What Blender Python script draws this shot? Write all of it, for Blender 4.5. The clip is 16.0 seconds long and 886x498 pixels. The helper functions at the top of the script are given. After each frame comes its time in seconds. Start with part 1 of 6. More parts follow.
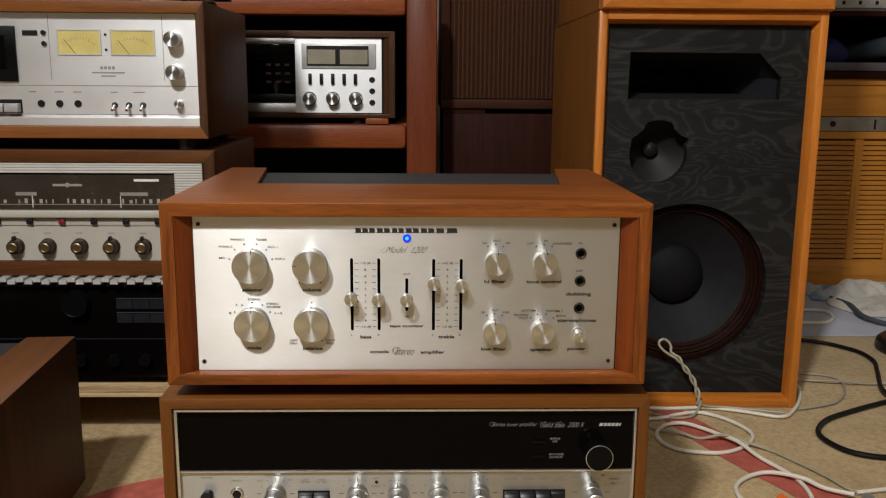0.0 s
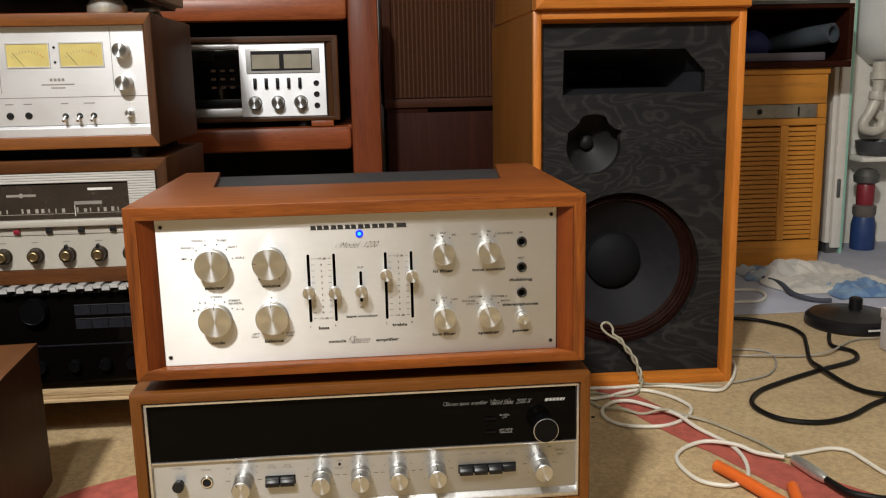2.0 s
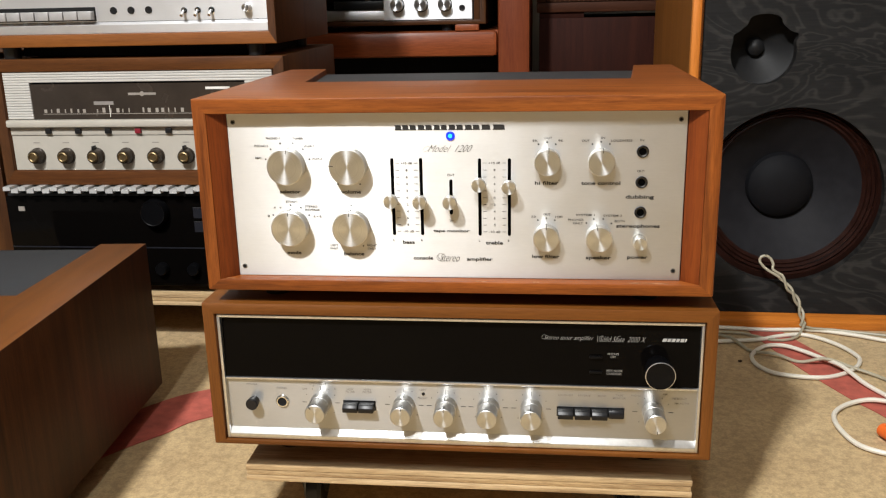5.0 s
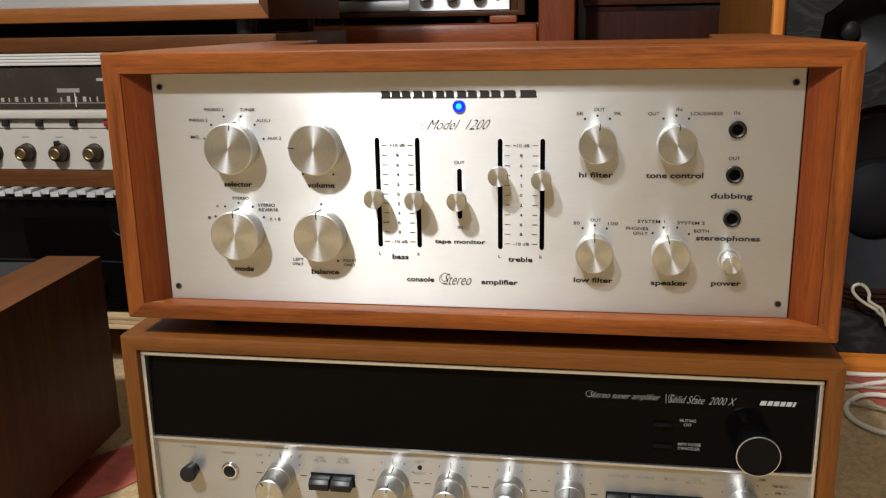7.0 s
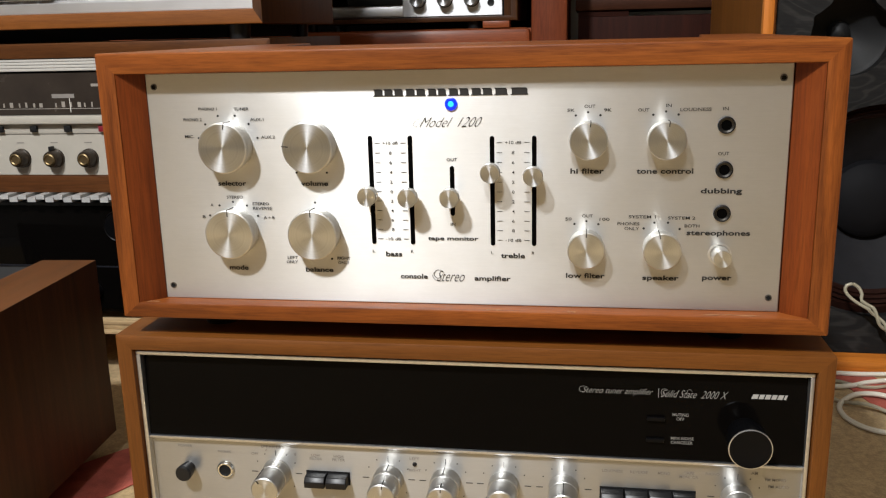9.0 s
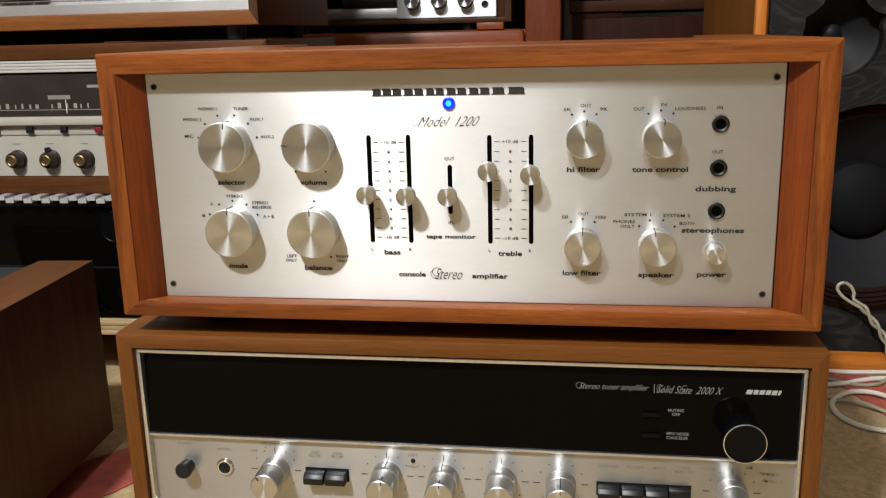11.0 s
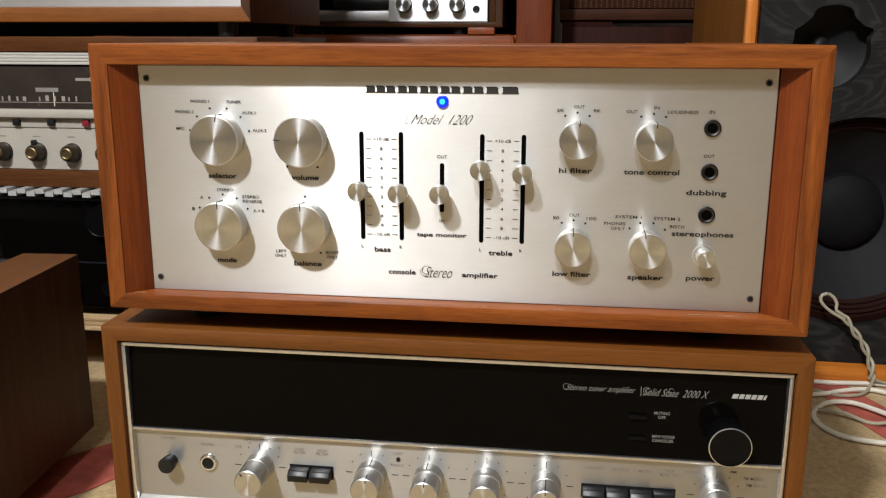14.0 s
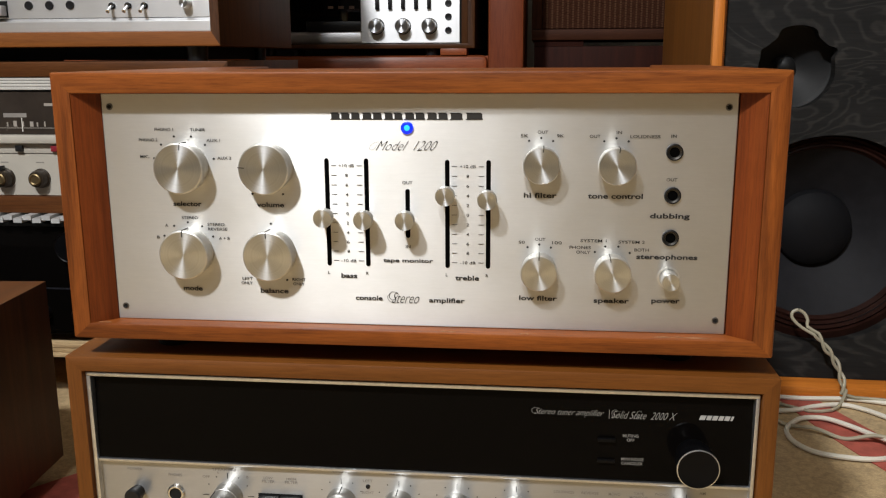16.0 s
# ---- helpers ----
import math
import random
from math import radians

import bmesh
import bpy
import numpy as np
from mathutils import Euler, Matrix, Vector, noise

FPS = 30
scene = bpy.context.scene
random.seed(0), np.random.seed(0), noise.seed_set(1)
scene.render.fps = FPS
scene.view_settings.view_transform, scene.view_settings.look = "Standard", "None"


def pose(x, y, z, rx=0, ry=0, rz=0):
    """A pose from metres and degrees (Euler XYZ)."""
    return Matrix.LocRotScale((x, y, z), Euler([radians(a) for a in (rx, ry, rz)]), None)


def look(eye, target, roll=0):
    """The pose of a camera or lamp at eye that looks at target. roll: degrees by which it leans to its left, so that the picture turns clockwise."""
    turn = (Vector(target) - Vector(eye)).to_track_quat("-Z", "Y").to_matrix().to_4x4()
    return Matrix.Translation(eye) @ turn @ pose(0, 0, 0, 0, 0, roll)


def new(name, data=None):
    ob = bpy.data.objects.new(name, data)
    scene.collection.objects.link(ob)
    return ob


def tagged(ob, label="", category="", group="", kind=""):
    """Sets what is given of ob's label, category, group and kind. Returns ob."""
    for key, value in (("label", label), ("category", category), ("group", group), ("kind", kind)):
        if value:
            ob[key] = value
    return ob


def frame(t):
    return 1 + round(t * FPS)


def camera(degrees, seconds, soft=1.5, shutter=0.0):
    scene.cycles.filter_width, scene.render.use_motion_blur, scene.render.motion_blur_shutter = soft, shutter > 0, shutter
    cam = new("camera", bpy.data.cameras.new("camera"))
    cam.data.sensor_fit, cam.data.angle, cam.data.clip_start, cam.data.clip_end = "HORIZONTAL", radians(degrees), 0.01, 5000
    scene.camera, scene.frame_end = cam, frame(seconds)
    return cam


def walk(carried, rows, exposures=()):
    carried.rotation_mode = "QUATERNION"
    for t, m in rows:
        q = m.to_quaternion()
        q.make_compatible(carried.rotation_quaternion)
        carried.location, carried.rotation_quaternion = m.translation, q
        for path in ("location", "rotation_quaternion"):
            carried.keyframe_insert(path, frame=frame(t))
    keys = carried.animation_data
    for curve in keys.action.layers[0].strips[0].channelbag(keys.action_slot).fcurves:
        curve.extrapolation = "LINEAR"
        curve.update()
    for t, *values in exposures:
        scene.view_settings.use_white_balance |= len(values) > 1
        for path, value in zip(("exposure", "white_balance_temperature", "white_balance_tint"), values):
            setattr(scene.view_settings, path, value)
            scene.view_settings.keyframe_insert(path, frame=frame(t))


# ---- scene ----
cam = camera(53.3, 16.0, soft=1.2)
EXPOSURES = [(0.0, -0.60, 6560, 10), (0.5, -0.66, 6560, 10), (1.0, -0.16, 6510, 10), (1.5, 0.14, 6460, 10), (2.0, -0.21, 6560, 10), (2.5, -0.56, 6660, 10), (3.0, -0.81, 6710, 10), (3.5, -0.65, 6660, 10),
             (4.0, -0.33, 6640, 10), (4.5, 0.08, 6390, 10), (5.0, 0.16, 6340, 10), (7.5, -0.20, 6290, 10), (9.0, -0.15, 6290, 10), (12.5, -0.17, 6290, 10), (13.5, -0.16, 6290, 10), (14.5, -0.20, 6290, 10), (15.0, -0.68, 6290, 10), (16.0, -0.31, 6290, 10)]
PATH = [
    (0, (0.011, -0.006, 0.552), (0.064, 1.956, 0.172), 0.4),
    (0.5, (-0.002, -0.012, 0.55), (0.085, 1.959, 0.222), 0.6),
    (1, (-0.022, -0.035, 0.564), (0.092, 1.939, 0.267), 1.3),
    (1.5, (-0.018, -0.058, 0.561), (0.131, 1.911, 0.244), 0.9),
    (2, (0.007, -0.064, 0.558), (0.177, 1.891, 0.172), -1.2),
    (2.5, (0.008, -0.041, 0.561), (0.107, 1.91, 0.131), -2.9),
    (3, (0.019, 0.021, 0.559), (-0.011, 1.971, 0.118), -3.6),
    (3.5, (0.035, 0.054, 0.552), (-0.097, 1.999, 0.103), -4.5),
    (4, (0.057, 0.055, 0.54), (-0.172, 1.987, 0.076), -4.9),
    (4.5, (0.097, 0.054, 0.52), (-0.153, 1.971, 0.005), -4.2),
    (5, (0.078, 0.049, 0.521), (-0.146, 1.959, -0.028), -1.3),
    (5.2, (0.077, 0.057, 0.517), (-0.138, 1.969, -0.028), -0.1),
    (7.3, (0.075, 0.274, 0.453), (-0.253, 2.188, -0.026), -1.0),
    (7.5, (0.07, 0.269, 0.452), (-0.247, 2.188, -0.017), -0.3),
    (8, (0.066, 0.262, 0.447), (-0.261, 2.177, -0.027), 0.1),
    (8.5, (0.065, 0.254, 0.445), (-0.271, 2.166, -0.036), -0.4),
    (9, (0.078, 0.259, 0.451), (-0.231, 2.176, -0.03), -1.4),
    (9.5, (0.079, 0.257, 0.45), (-0.207, 2.179, -0.025), -1.6),
    (12, (0.074, 0.252, 0.45), (-0.225, 2.171, -0.028), -1.3),
    (12.5, (0.073, 0.252, 0.447), (-0.216, 2.174, -0.022), -0.8),
    (13, (0.07, 0.252, 0.445), (-0.213, 2.176, -0.021), -0.1),
    (13.5, (0.071, 0.253, 0.444), (-0.198, 2.179, -0.021), 0.1),
    (14, (0.072, 0.251, 0.445), (-0.186, 2.179, -0.018), 0.1),
    (14.5, (0.071, 0.249, 0.445), (-0.183, 2.18, -0.008), 0.4),
    (15, (0.071, 0.25, 0.444), (-0.176, 2.184, 0.001), 0.5),
    (15.5, (0.072, 0.25, 0.446), (-0.164, 2.187, 0.007), 0.4),
    (16, (0.08, 0.253, 0.45), (-0.133, 2.196, 0.025), -0.3),
]
walk(cam, [(t, look(eye, target, roll)) for t, eye, target, roll in PATH], exposures=EXPOSURES)

# ---- world and light ----
world = bpy.data.worlds.new("world")
scene.world = world
world.use_nodes = True
world.node_tree.nodes["Background"].inputs[0].default_value = (0.9, 0.85, 0.75, 1)
world.node_tree.nodes["Background"].inputs[1].default_value = 0.01


def ceiling_light(name, place, target, sx, sy, watts, colour):
    data = bpy.data.lights.new(name, "AREA")
    data.shape, data.size, data.size_y, data.energy, data.color = "RECTANGLE", sx, sy, watts, colour
    ob = new(name, data)
    ob.matrix_world = look(place, target)
    return tagged(ob, kind="structure")


ceiling_light("ceiling_light_main", (-0.66, -0.88, 2.34), (-0.3, 0.6, 0.2), 0.15, 0.15, 100, (1.0, 0.99, 0.965))
ceiling_light("ceiling_light_second", (-0.12, -1.25, 2.36), (0.2, 0.8, 0.2), 0.18, 0.5, 28, (1.0, 0.99, 0.965))


# ---- materials ----
class Nodes:
    """A material with a principled surface and short calls to add nodes."""

    def __init__(self, name):
        self.mat = bpy.data.materials.new(name)
        self.mat.use_nodes = True
        self.tree = self.mat.node_tree
        self.bsdf = self.tree.nodes["Principled BSDF"]

    def add(self, kind):
        return self.tree.nodes.new(kind)

    def vector(self, operation, a):
        m = self.add("ShaderNodeVectorMath")
        m.operation = operation
        self.link(a, m.inputs[0])
        return m

    def link(self, a, b):
        self.tree.links.new(a, b)

    def coords(self, scale=(1, 1, 1), source="Object"):
        tc = self.add("ShaderNodeTexCoord")
        mp = self.add("ShaderNodeMapping")
        mp.inputs["Scale"].default_value = scale
        self.link(tc.outputs[source], mp.inputs["Vector"])
        return mp.outputs["Vector"]

    def noise(self, vector, scale, detail=4.0, rough=0.55, distort=0.0):
        n = self.add("ShaderNodeTexNoise")
        n.inputs["Scale"].default_value, n.inputs["Detail"].default_value = scale, detail
        n.inputs["Roughness"].default_value, n.inputs["Distortion"].default_value = rough, distort
        self.link(vector, n.inputs["Vector"])
        return n.outputs["Fac"]

    def ramp(self, fac, *stops):
        r = self.add("ShaderNodeValToRGB")
        while len(r.color_ramp.elements) < len(stops):
            r.color_ramp.elements.new(0.5)
        for e, (at, c) in zip(r.color_ramp.elements, stops):
            e.position, e.color = at, (*c, 1) if len(c) == 3 else c
        self.link(fac, r.inputs["Fac"])
        return r.outputs["Color"]

    def mix(self, a, b, fac, mode="MIX"):
        m = self.add("ShaderNodeMix")
        m.data_type, m.blend_type = "RGBA", mode
        for socket, v in ((m.inputs[0], fac), (m.inputs[6], a), (m.inputs[7], b)):
            if hasattr(v, "is_linked"):
                self.link(v, socket)
            else:
                socket.default_value = v if isinstance(v, float) else (*v, 1)
        return m.outputs[2]

    def spread(self, fac, low, high):
        m = self.add("ShaderNodeMapRange")
        m.inputs["To Min"].default_value, m.inputs["To Max"].default_value = low, high
        self.link(fac, m.inputs["Value"])
        return m.outputs["Result"]

    def bump(self, height, strength, distance=0.001):
        b = self.add("ShaderNodeBump")
        b.inputs["Strength"].default_value, b.inputs["Distance"].default_value = strength, distance
        self.link(height, b.inputs["Height"])
        self.link(b.outputs["Normal"], self.bsdf.inputs["Normal"])

    def set(self, **values):
        names = {"color": "Base Color", "rough": "Roughness", "metal": "Metallic", "aniso": "Anisotropic", "tangent": "Tangent",
                 "coat": "Coat Weight", "coat_rough": "Coat Roughness", "spec": "Specular IOR Level", "glow": "Emission Color", "power": "Emission Strength",
                 "clear": "Transmission Weight", "sheen": "Sheen Weight", "ior": "IOR"}
        for key, v in values.items():
            socket = self.bsdf.inputs[names[key]]
            if hasattr(v, "is_linked"):
                self.link(v, socket)
            else:
                socket.default_value = (*v, 1) if isinstance(v, tuple) and len(v) == 3 and socket.type == "RGBA" else v
        return self


def wood(name, dark, mid, light, along="x", rough=0.38, grain=1.0, coat=0.15, pore=0.62, spec=0.32, streak=1.0):
    """Veneer with long grain, darker pores and slow changes of tone."""
    n = Nodes(name)
    s = {"x": (1.2, 22, 22), "y": (22, 1.2, 22), "z": (22, 22, 1.2)}[along]
    v = n.coords(s)
    big = n.noise(v, 1.6 * grain, 5, 0.6, 1.2)
    fine = n.noise(n.coords(tuple(5.5 * c for c in s)), 7.5 * grain, 6, 0.7)
    veins = n.noise(n.coords(tuple(1.9 * c for c in s)), 2.3 * grain, 4, 0.6, 0.6)
    cloud = n.noise(n.coords((4, 4, 4)), 1.0, 3)
    base = n.ramp(big, (0.25, dark), (0.5, mid), (0.78, light))
    pores = n.ramp(fine, (0.34, (0.42, 0.34, 0.28)), (0.56, (1, 1, 1)))
    col = n.mix(base, pores, pore, "MULTIPLY")
    col = n.mix(col, n.ramp(veins, (0.34, (0.50, 0.42, 0.36)), (0.46, (1, 1, 1)), (0.62, (1.12, 1.10, 1.06))), 0.45 * streak, "MULTIPLY")
    col = n.mix(col, n.ramp(cloud, (0.3, (0.80, 0.78, 0.76)), (0.7, (1.1, 1.08, 1.05))), 0.6, "MULTIPLY")
    n.set(color=col, rough=n.spread(fine, rough - 0.07, rough + 0.12), coat=coat, coat_rough=0.3, spec=spec)
    n.bump(fine, 0.12, 0.0006)
    return n.mat


def metal(name, colour, rough, brushed=None, aniso=0.7, amount=0.12, metallic=1.0):
    """Brushed metal; the brushing runs along x ("x") or in circles round the object's own y axis ("spun")."""
    n = Nodes(name)
    if brushed == "x":
        tex = n.mix(n.noise(n.coords((14, 14, 2400)), 1.5, 3, 0.6), n.noise(n.coords((160, 160, 700)), 1.0, 4, 0.7), 0.45)
        t = n.add("ShaderNodeCombineXYZ")
        t.inputs[2].default_value = 1.0
        n.set(tangent=t.outputs[0], aniso=aniso)
    elif brushed == "spun":
        tc = n.add("ShaderNodeTexCoord")
        m = n.vector("MULTIPLY", tc.outputs["Object"])
        m.inputs[1].default_value = (1, 0, 1)
        u = n.vector("NORMALIZE", m.outputs[0])
        tex = n.noise(n.vector("LENGTH", m.outputs[0]).outputs["Value"], 1600, 2)
        n.set(tangent=u.outputs[0], aniso=aniso)
    else:
        tex = n.noise(n.coords((60, 60, 60)), 4, 4)
    smudge = n.noise(n.coords((9, 9, 9)), 2.0, 4)
    dark = tuple(c * (1 - amount) for c in colour)
    n.set(color=n.mix(n.ramp(tex, (0.35, dark), (0.65, colour)), n.ramp(smudge, (0.3, (0.95, 0.95, 0.94)), (0.7, (1, 1, 1))), 1.0, "MULTIPLY"),
          metal=metallic, rough=n.spread(smudge, rough - 0.03, rough + 0.05))
    return n.mat


def plain(name, colour, rough=0.5, vary=0.12, scale=30, metallic=0.0, bump=0.0, coat=0.0, spec=0.5):
    n = Nodes(name)
    a = n.noise(n.coords((scale,) * 3), 1.0, 4)
    b = n.noise(n.coords((scale * 9,) * 3), 1.0, 4)
    col = n.mix(n.ramp(a, (0.3, tuple(c * (1 - vary) for c in colour)), (0.7, tuple(min(1, c * (1 + vary)) for c in colour))), n.ramp(b, (0.3, (1 - vary / 2,) * 3), (0.7, (1, 1, 1))), 1.0, "MULTIPLY")
    n.set(color=col, rough=n.spread(a, max(0.02, rough - 0.06), min(1, rough + 0.08)), metal=metallic, coat=coat, spec=spec)
    if bump:
        n.bump(b, bump, 0.001)
    return n.mat


def glow(name, colour, power):
    return Nodes(name).set(color=colour, glow=colour, power=power, rough=0.3).mat


TEAK = {a: wood("teak_" + a, (0.112, 0.027, 0.0040), (0.228, 0.062, 0.0090), (0.315, 0.098, 0.0150), a, 0.44, 1.0, 0.0, 0.62, 0.30, 1.35) for a in "xyz"}
# darker, redder teak: paints in the shade on the amplifier's recessed inner panels
TEAKSHADE = wood("shaded_red_teak", (0.100, 0.0185, 0.0026), (0.170, 0.0360, 0.0046), (0.225, 0.0550, 0.0076), "z", 0.46, 1.0, 0.0, 0.5, 0.25)
VENEER = {a: wood("brown_veneer_" + a, (0.110, 0.036, 0.0055), (0.146, 0.049, 0.0072), (0.178, 0.061, 0.0095), a, 0.46, 1.0, 0.0, 0.4, 0.28, 0.5) for a in "xyz"}
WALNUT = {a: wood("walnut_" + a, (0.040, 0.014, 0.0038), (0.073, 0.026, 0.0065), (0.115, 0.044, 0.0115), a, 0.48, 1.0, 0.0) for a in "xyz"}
REDWALNUT = {a: wood("red_walnut_" + a, (0.060, 0.020, 0.0045), (0.098, 0.033, 0.0068), (0.135, 0.048, 0.0105), a, 0.5, 1.0, 0.0, 0.5, 0.2) for a in "xz"}
DARKWALNUT = {a: wood("dark_walnut_" + a, (0.030, 0.0098, 0.0030), (0.058, 0.0195, 0.0058), (0.096, 0.0345, 0.0105), a, 0.5, 0.9, 0.0, 0.7, 0.2) for a in "xyz"}
OAK = {a: wood("honey_oak_" + a, (0.45, 0.138, 0.016), (0.56, 0.183, 0.025), (0.64, 0.230, 0.038), a, 0.36, 0.7, 0.3, 0.28) for a in "xyz"}
REDWOOD = {a: wood("red_stained_wood_" + a, (0.20, 0.046, 0.014), (0.30, 0.076, 0.023), (0.40, 0.112, 0.034), a, 0.4, 0.6, 0.25) for a in "xyz"}
DARKWOOD = {a: wood("dark_wood_" + a, (0.020, 0.0046, 0.0026), (0.031, 0.0072, 0.0036), (0.045, 0.0110, 0.0052), a, 0.55, 1.0, 0.0, 0.5, 0.08) for a in "xyz"}
PLY = {a: wood("pale_plywood_" + a, (0.42, 0.29, 0.15), (0.56, 0.41, 0.23), (0.66, 0.51, 0.31), a, 0.6, 0.8, 0.0) for a in "xyz"}
PLATE = metal("brushed_champagne_aluminium", (0.635, 0.63, 0.62), 0.365, "x", 0.915, 0.06, 0.88)
SILVER = metal("brushed_silver_aluminium", (0.50, 0.50, 0.495), 0.36, "x", 0.82, 0.06, 1.0)
SPUN = metal("spun_aluminium", (0.69, 0.715, 0.75), 0.30, "spun", 0.87, 0.16)
TRIM = metal("bright_silver_trim", (0.80, 0.82, 0.87), 0.34)
ALU = metal("satin_aluminium", (0.76, 0.75, 0.715), 0.40, None, 0.0, 0.12, 0.88)
CHROME = metal("polished_chrome", (0.88, 0.89, 0.90), 0.14)
BRASS = metal("aged_brass", (0.30, 0.225, 0.12), 0.36)
BLACK = plain("black_plastic", (0.008, 0.008, 0.009), 0.36, spec=0.35)
KNOBBLACK = plain("deep_black_plastic", (0.003, 0.003, 0.0035), 0.3, spec=0.12)
PITCH = plain("pitch_black_hollow", (0.0016, 0.0015, 0.0014), 0.9, spec=0.02)
BLACKMATT = plain("black_matt_paint", (0.008, 0.008, 0.008), 0.75, spec=0.2)
VENT = plain("dark_grey_perforated_metal", (0.030, 0.032, 0.035), 0.6, 0.2, 120, spec=0.3)
INK = plain("black_ink", (0.015, 0.014, 0.013), 0.6)
WHITEINK = plain("white_ink", (0.70, 0.68, 0.64), 0.6)
SCRIPT = plain("faded_white_script", (0.26, 0.25, 0.235), 0.6)
GREYINK = plain("grey_ink", (0.24, 0.22, 0.20), 0.6)
GLASS = Nodes("black_dial_glass").set(color=(0.0025, 0.002, 0.002), rough=0.05, spec=0.22).mat
DIALGLASS = Nodes("smoked_dial_glass").set(color=(0.0022, 0.0018, 0.0016), rough=0.045, spec=0.05).mat
WHITEPAINT = plain("cream_white_paint", (0.72, 0.69, 0.62), 0.45, 0.05)
DARKRED = plain("dark_red_lens", (0.20, 0.010, 0.022), 0.35)
RED = plain("red_plastic", (0.5, 0.03, 0.02), 0.4)
LED = glow("blue_lamp", (0.003, 0.022, 0.85), 1.0)
LEDCORE = glow("pale_blue_lamp_core", (0.02, 0.30, 1.0), 2.2)


# ---- shapes ----
def box(bm, x0, x1, y0, y1, z0, z1, bevel=0.0, segs=2):
    m = Matrix.Translation(((x0 + x1) / 2, (y0 + y1) / 2, (z0 + z1) / 2)) @ Matrix.Diagonal((x1 - x0, y1 - y0, z1 - z0, 1))
    verts = bmesh.ops.create_cube(bm, size=1, matrix=m)["verts"]
    if bevel:
        edges = list({e for v in verts for e in v.link_edges})
        bmesh.ops.bevel(bm, geom=edges, offset=bevel, segments=segs, profile=0.5, affect="EDGES")
    return bm


def boxed(*args, **kw):
    return box(bmesh.new(), *args, **kw)


def lathe(bm, profile, centre, axis=(0, -1, 0), segs=40):
    """A turned shape: profile of (radius, height along the axis) from centre."""
    axis = Vector(axis).normalized()
    side = axis.orthogonal().normalized()
    up = axis.cross(side)
    c = Vector(centre)
    rings = []
    for r, h in profile:
        if r < 1e-6:
            rings.append([bm.verts.new(c + axis * h)])
        else:
            rings.append([bm.verts.new(c + axis * h + (side * math.cos(a) + up * math.sin(a)) * r) for a in (2 * math.pi * i / segs for i in range(segs))])
    for a, b in zip(rings, rings[1:]):
        for i in range(segs):
            j = (i + 1) % segs
            if len(a) == 1 and len(b) > 1:
                bm.faces.new((a[0], b[j], b[i]))
            elif len(b) == 1 and len(a) > 1:
                bm.faces.new((a[i], a[j], b[0]))
            elif len(a) > 1:
                bm.faces.new((a[i], a[j], b[j], b[i]))
    bmesh.ops.recalc_face_normals(bm, faces=bm.faces)
    return bm


def turned(profile, centre, axis=(0, -1, 0), segs=40):
    return lathe(bmesh.new(), profile, centre, axis, segs)


def smooth_line(points, steps=8, closed=False):
    pts = [Vector(p) for p in points]
    out = []
    n = len(pts)
    for i in range(n if closed else n - 1):
        p0, p1, p2, p3 = (pts[(i + k) % n] if closed else pts[min(max(i + k, 0), n - 1)] for k in (-1, 0, 1, 2))
        for s in range(steps):
            t = s / steps
            out.append(0.5 * ((2 * p1) + (p2 - p0) * t + (2 * p0 - 5 * p1 + 4 * p2 - p3) * t * t + (3 * p1 - p0 - 3 * p2 + p3) * t ** 3))
    if not closed:
        out.append(pts[-1])
    return out


def tube(bm, points, r, segs=8, steps=8):
    line = smooth_line(points, steps)
    rings, side = [], None
    for i, p in enumerate(line):
        d = (line[min(i + 1, len(line) - 1)] - line[max(i - 1, 0)]).normalized()
        side = d.orthogonal().normalized() if side is None else (side - d * side.dot(d)).normalized()
        up = d.cross(side)
        rings.append([bm.verts.new(p + (side * math.cos(a) + up * math.sin(a)) * r) for a in (2 * math.pi * k / segs for k in range(segs))])
    for a, b in zip(rings, rings[1:]):
        for k in range(segs):
            bm.faces.new((a[k], a[(k + 1) % segs], b[(k + 1) % segs], b[k]))
    bm.faces.new(rings[0][::-1])
    bm.faces.new(rings[-1])
    return bm


def prism(bm, outline, axis, a, b):
    """A flat outline pushed from a to b along an axis; the outline's two numbers are the other two axes in order."""
    def at(u, v, w):
        return {"x": (w, u, v), "y": (u, w, v), "z": (u, v, w)}[axis]
    lo = [bm.verts.new(at(u, v, a)) for u, v in outline]
    hi = [bm.verts.new(at(u, v, b)) for u, v in outline]
    bm.faces.new(lo)
    bm.faces.new(hi[::-1])
    for i in range(len(outline)):
        j = (i + 1) % len(outline)
        bm.faces.new((lo[i], hi[i], hi[j], lo[j]))
    bmesh.ops.recalc_face_normals(bm, faces=bm.faces)
    return bm


def holed(bm, outer, hole, axis, a, b):
    """A slab with an opening: outer and hole are outlines with the same number of points."""
    def at(u, v, w):
        return {"x": (w, u, v), "y": (u, w, v), "z": (u, v, w)}[axis]
    rows = [[bm.verts.new(at(u, v, w)) for u, v in line] for line, w in ((outer, a), (hole, a), (hole, b), (outer, b))]
    n = len(outer)
    for p, q in ((0, 1), (1, 2), (2, 3), (3, 0)):
        for i in range(n):
            j = (i + 1) % n
            bm.faces.new((rows[p][i], rows[p][j], rows[q][j], rows[q][i]))
    bmesh.ops.recalc_face_normals(bm, faces=bm.faces)
    return bm


def ring_points(cx, cy, r, n=40, start=0.0):
    return [(cx + r * math.cos(start + 2 * math.pi * i / n), cy + r * math.sin(start + 2 * math.pi * i / n)) for i in range(n)]


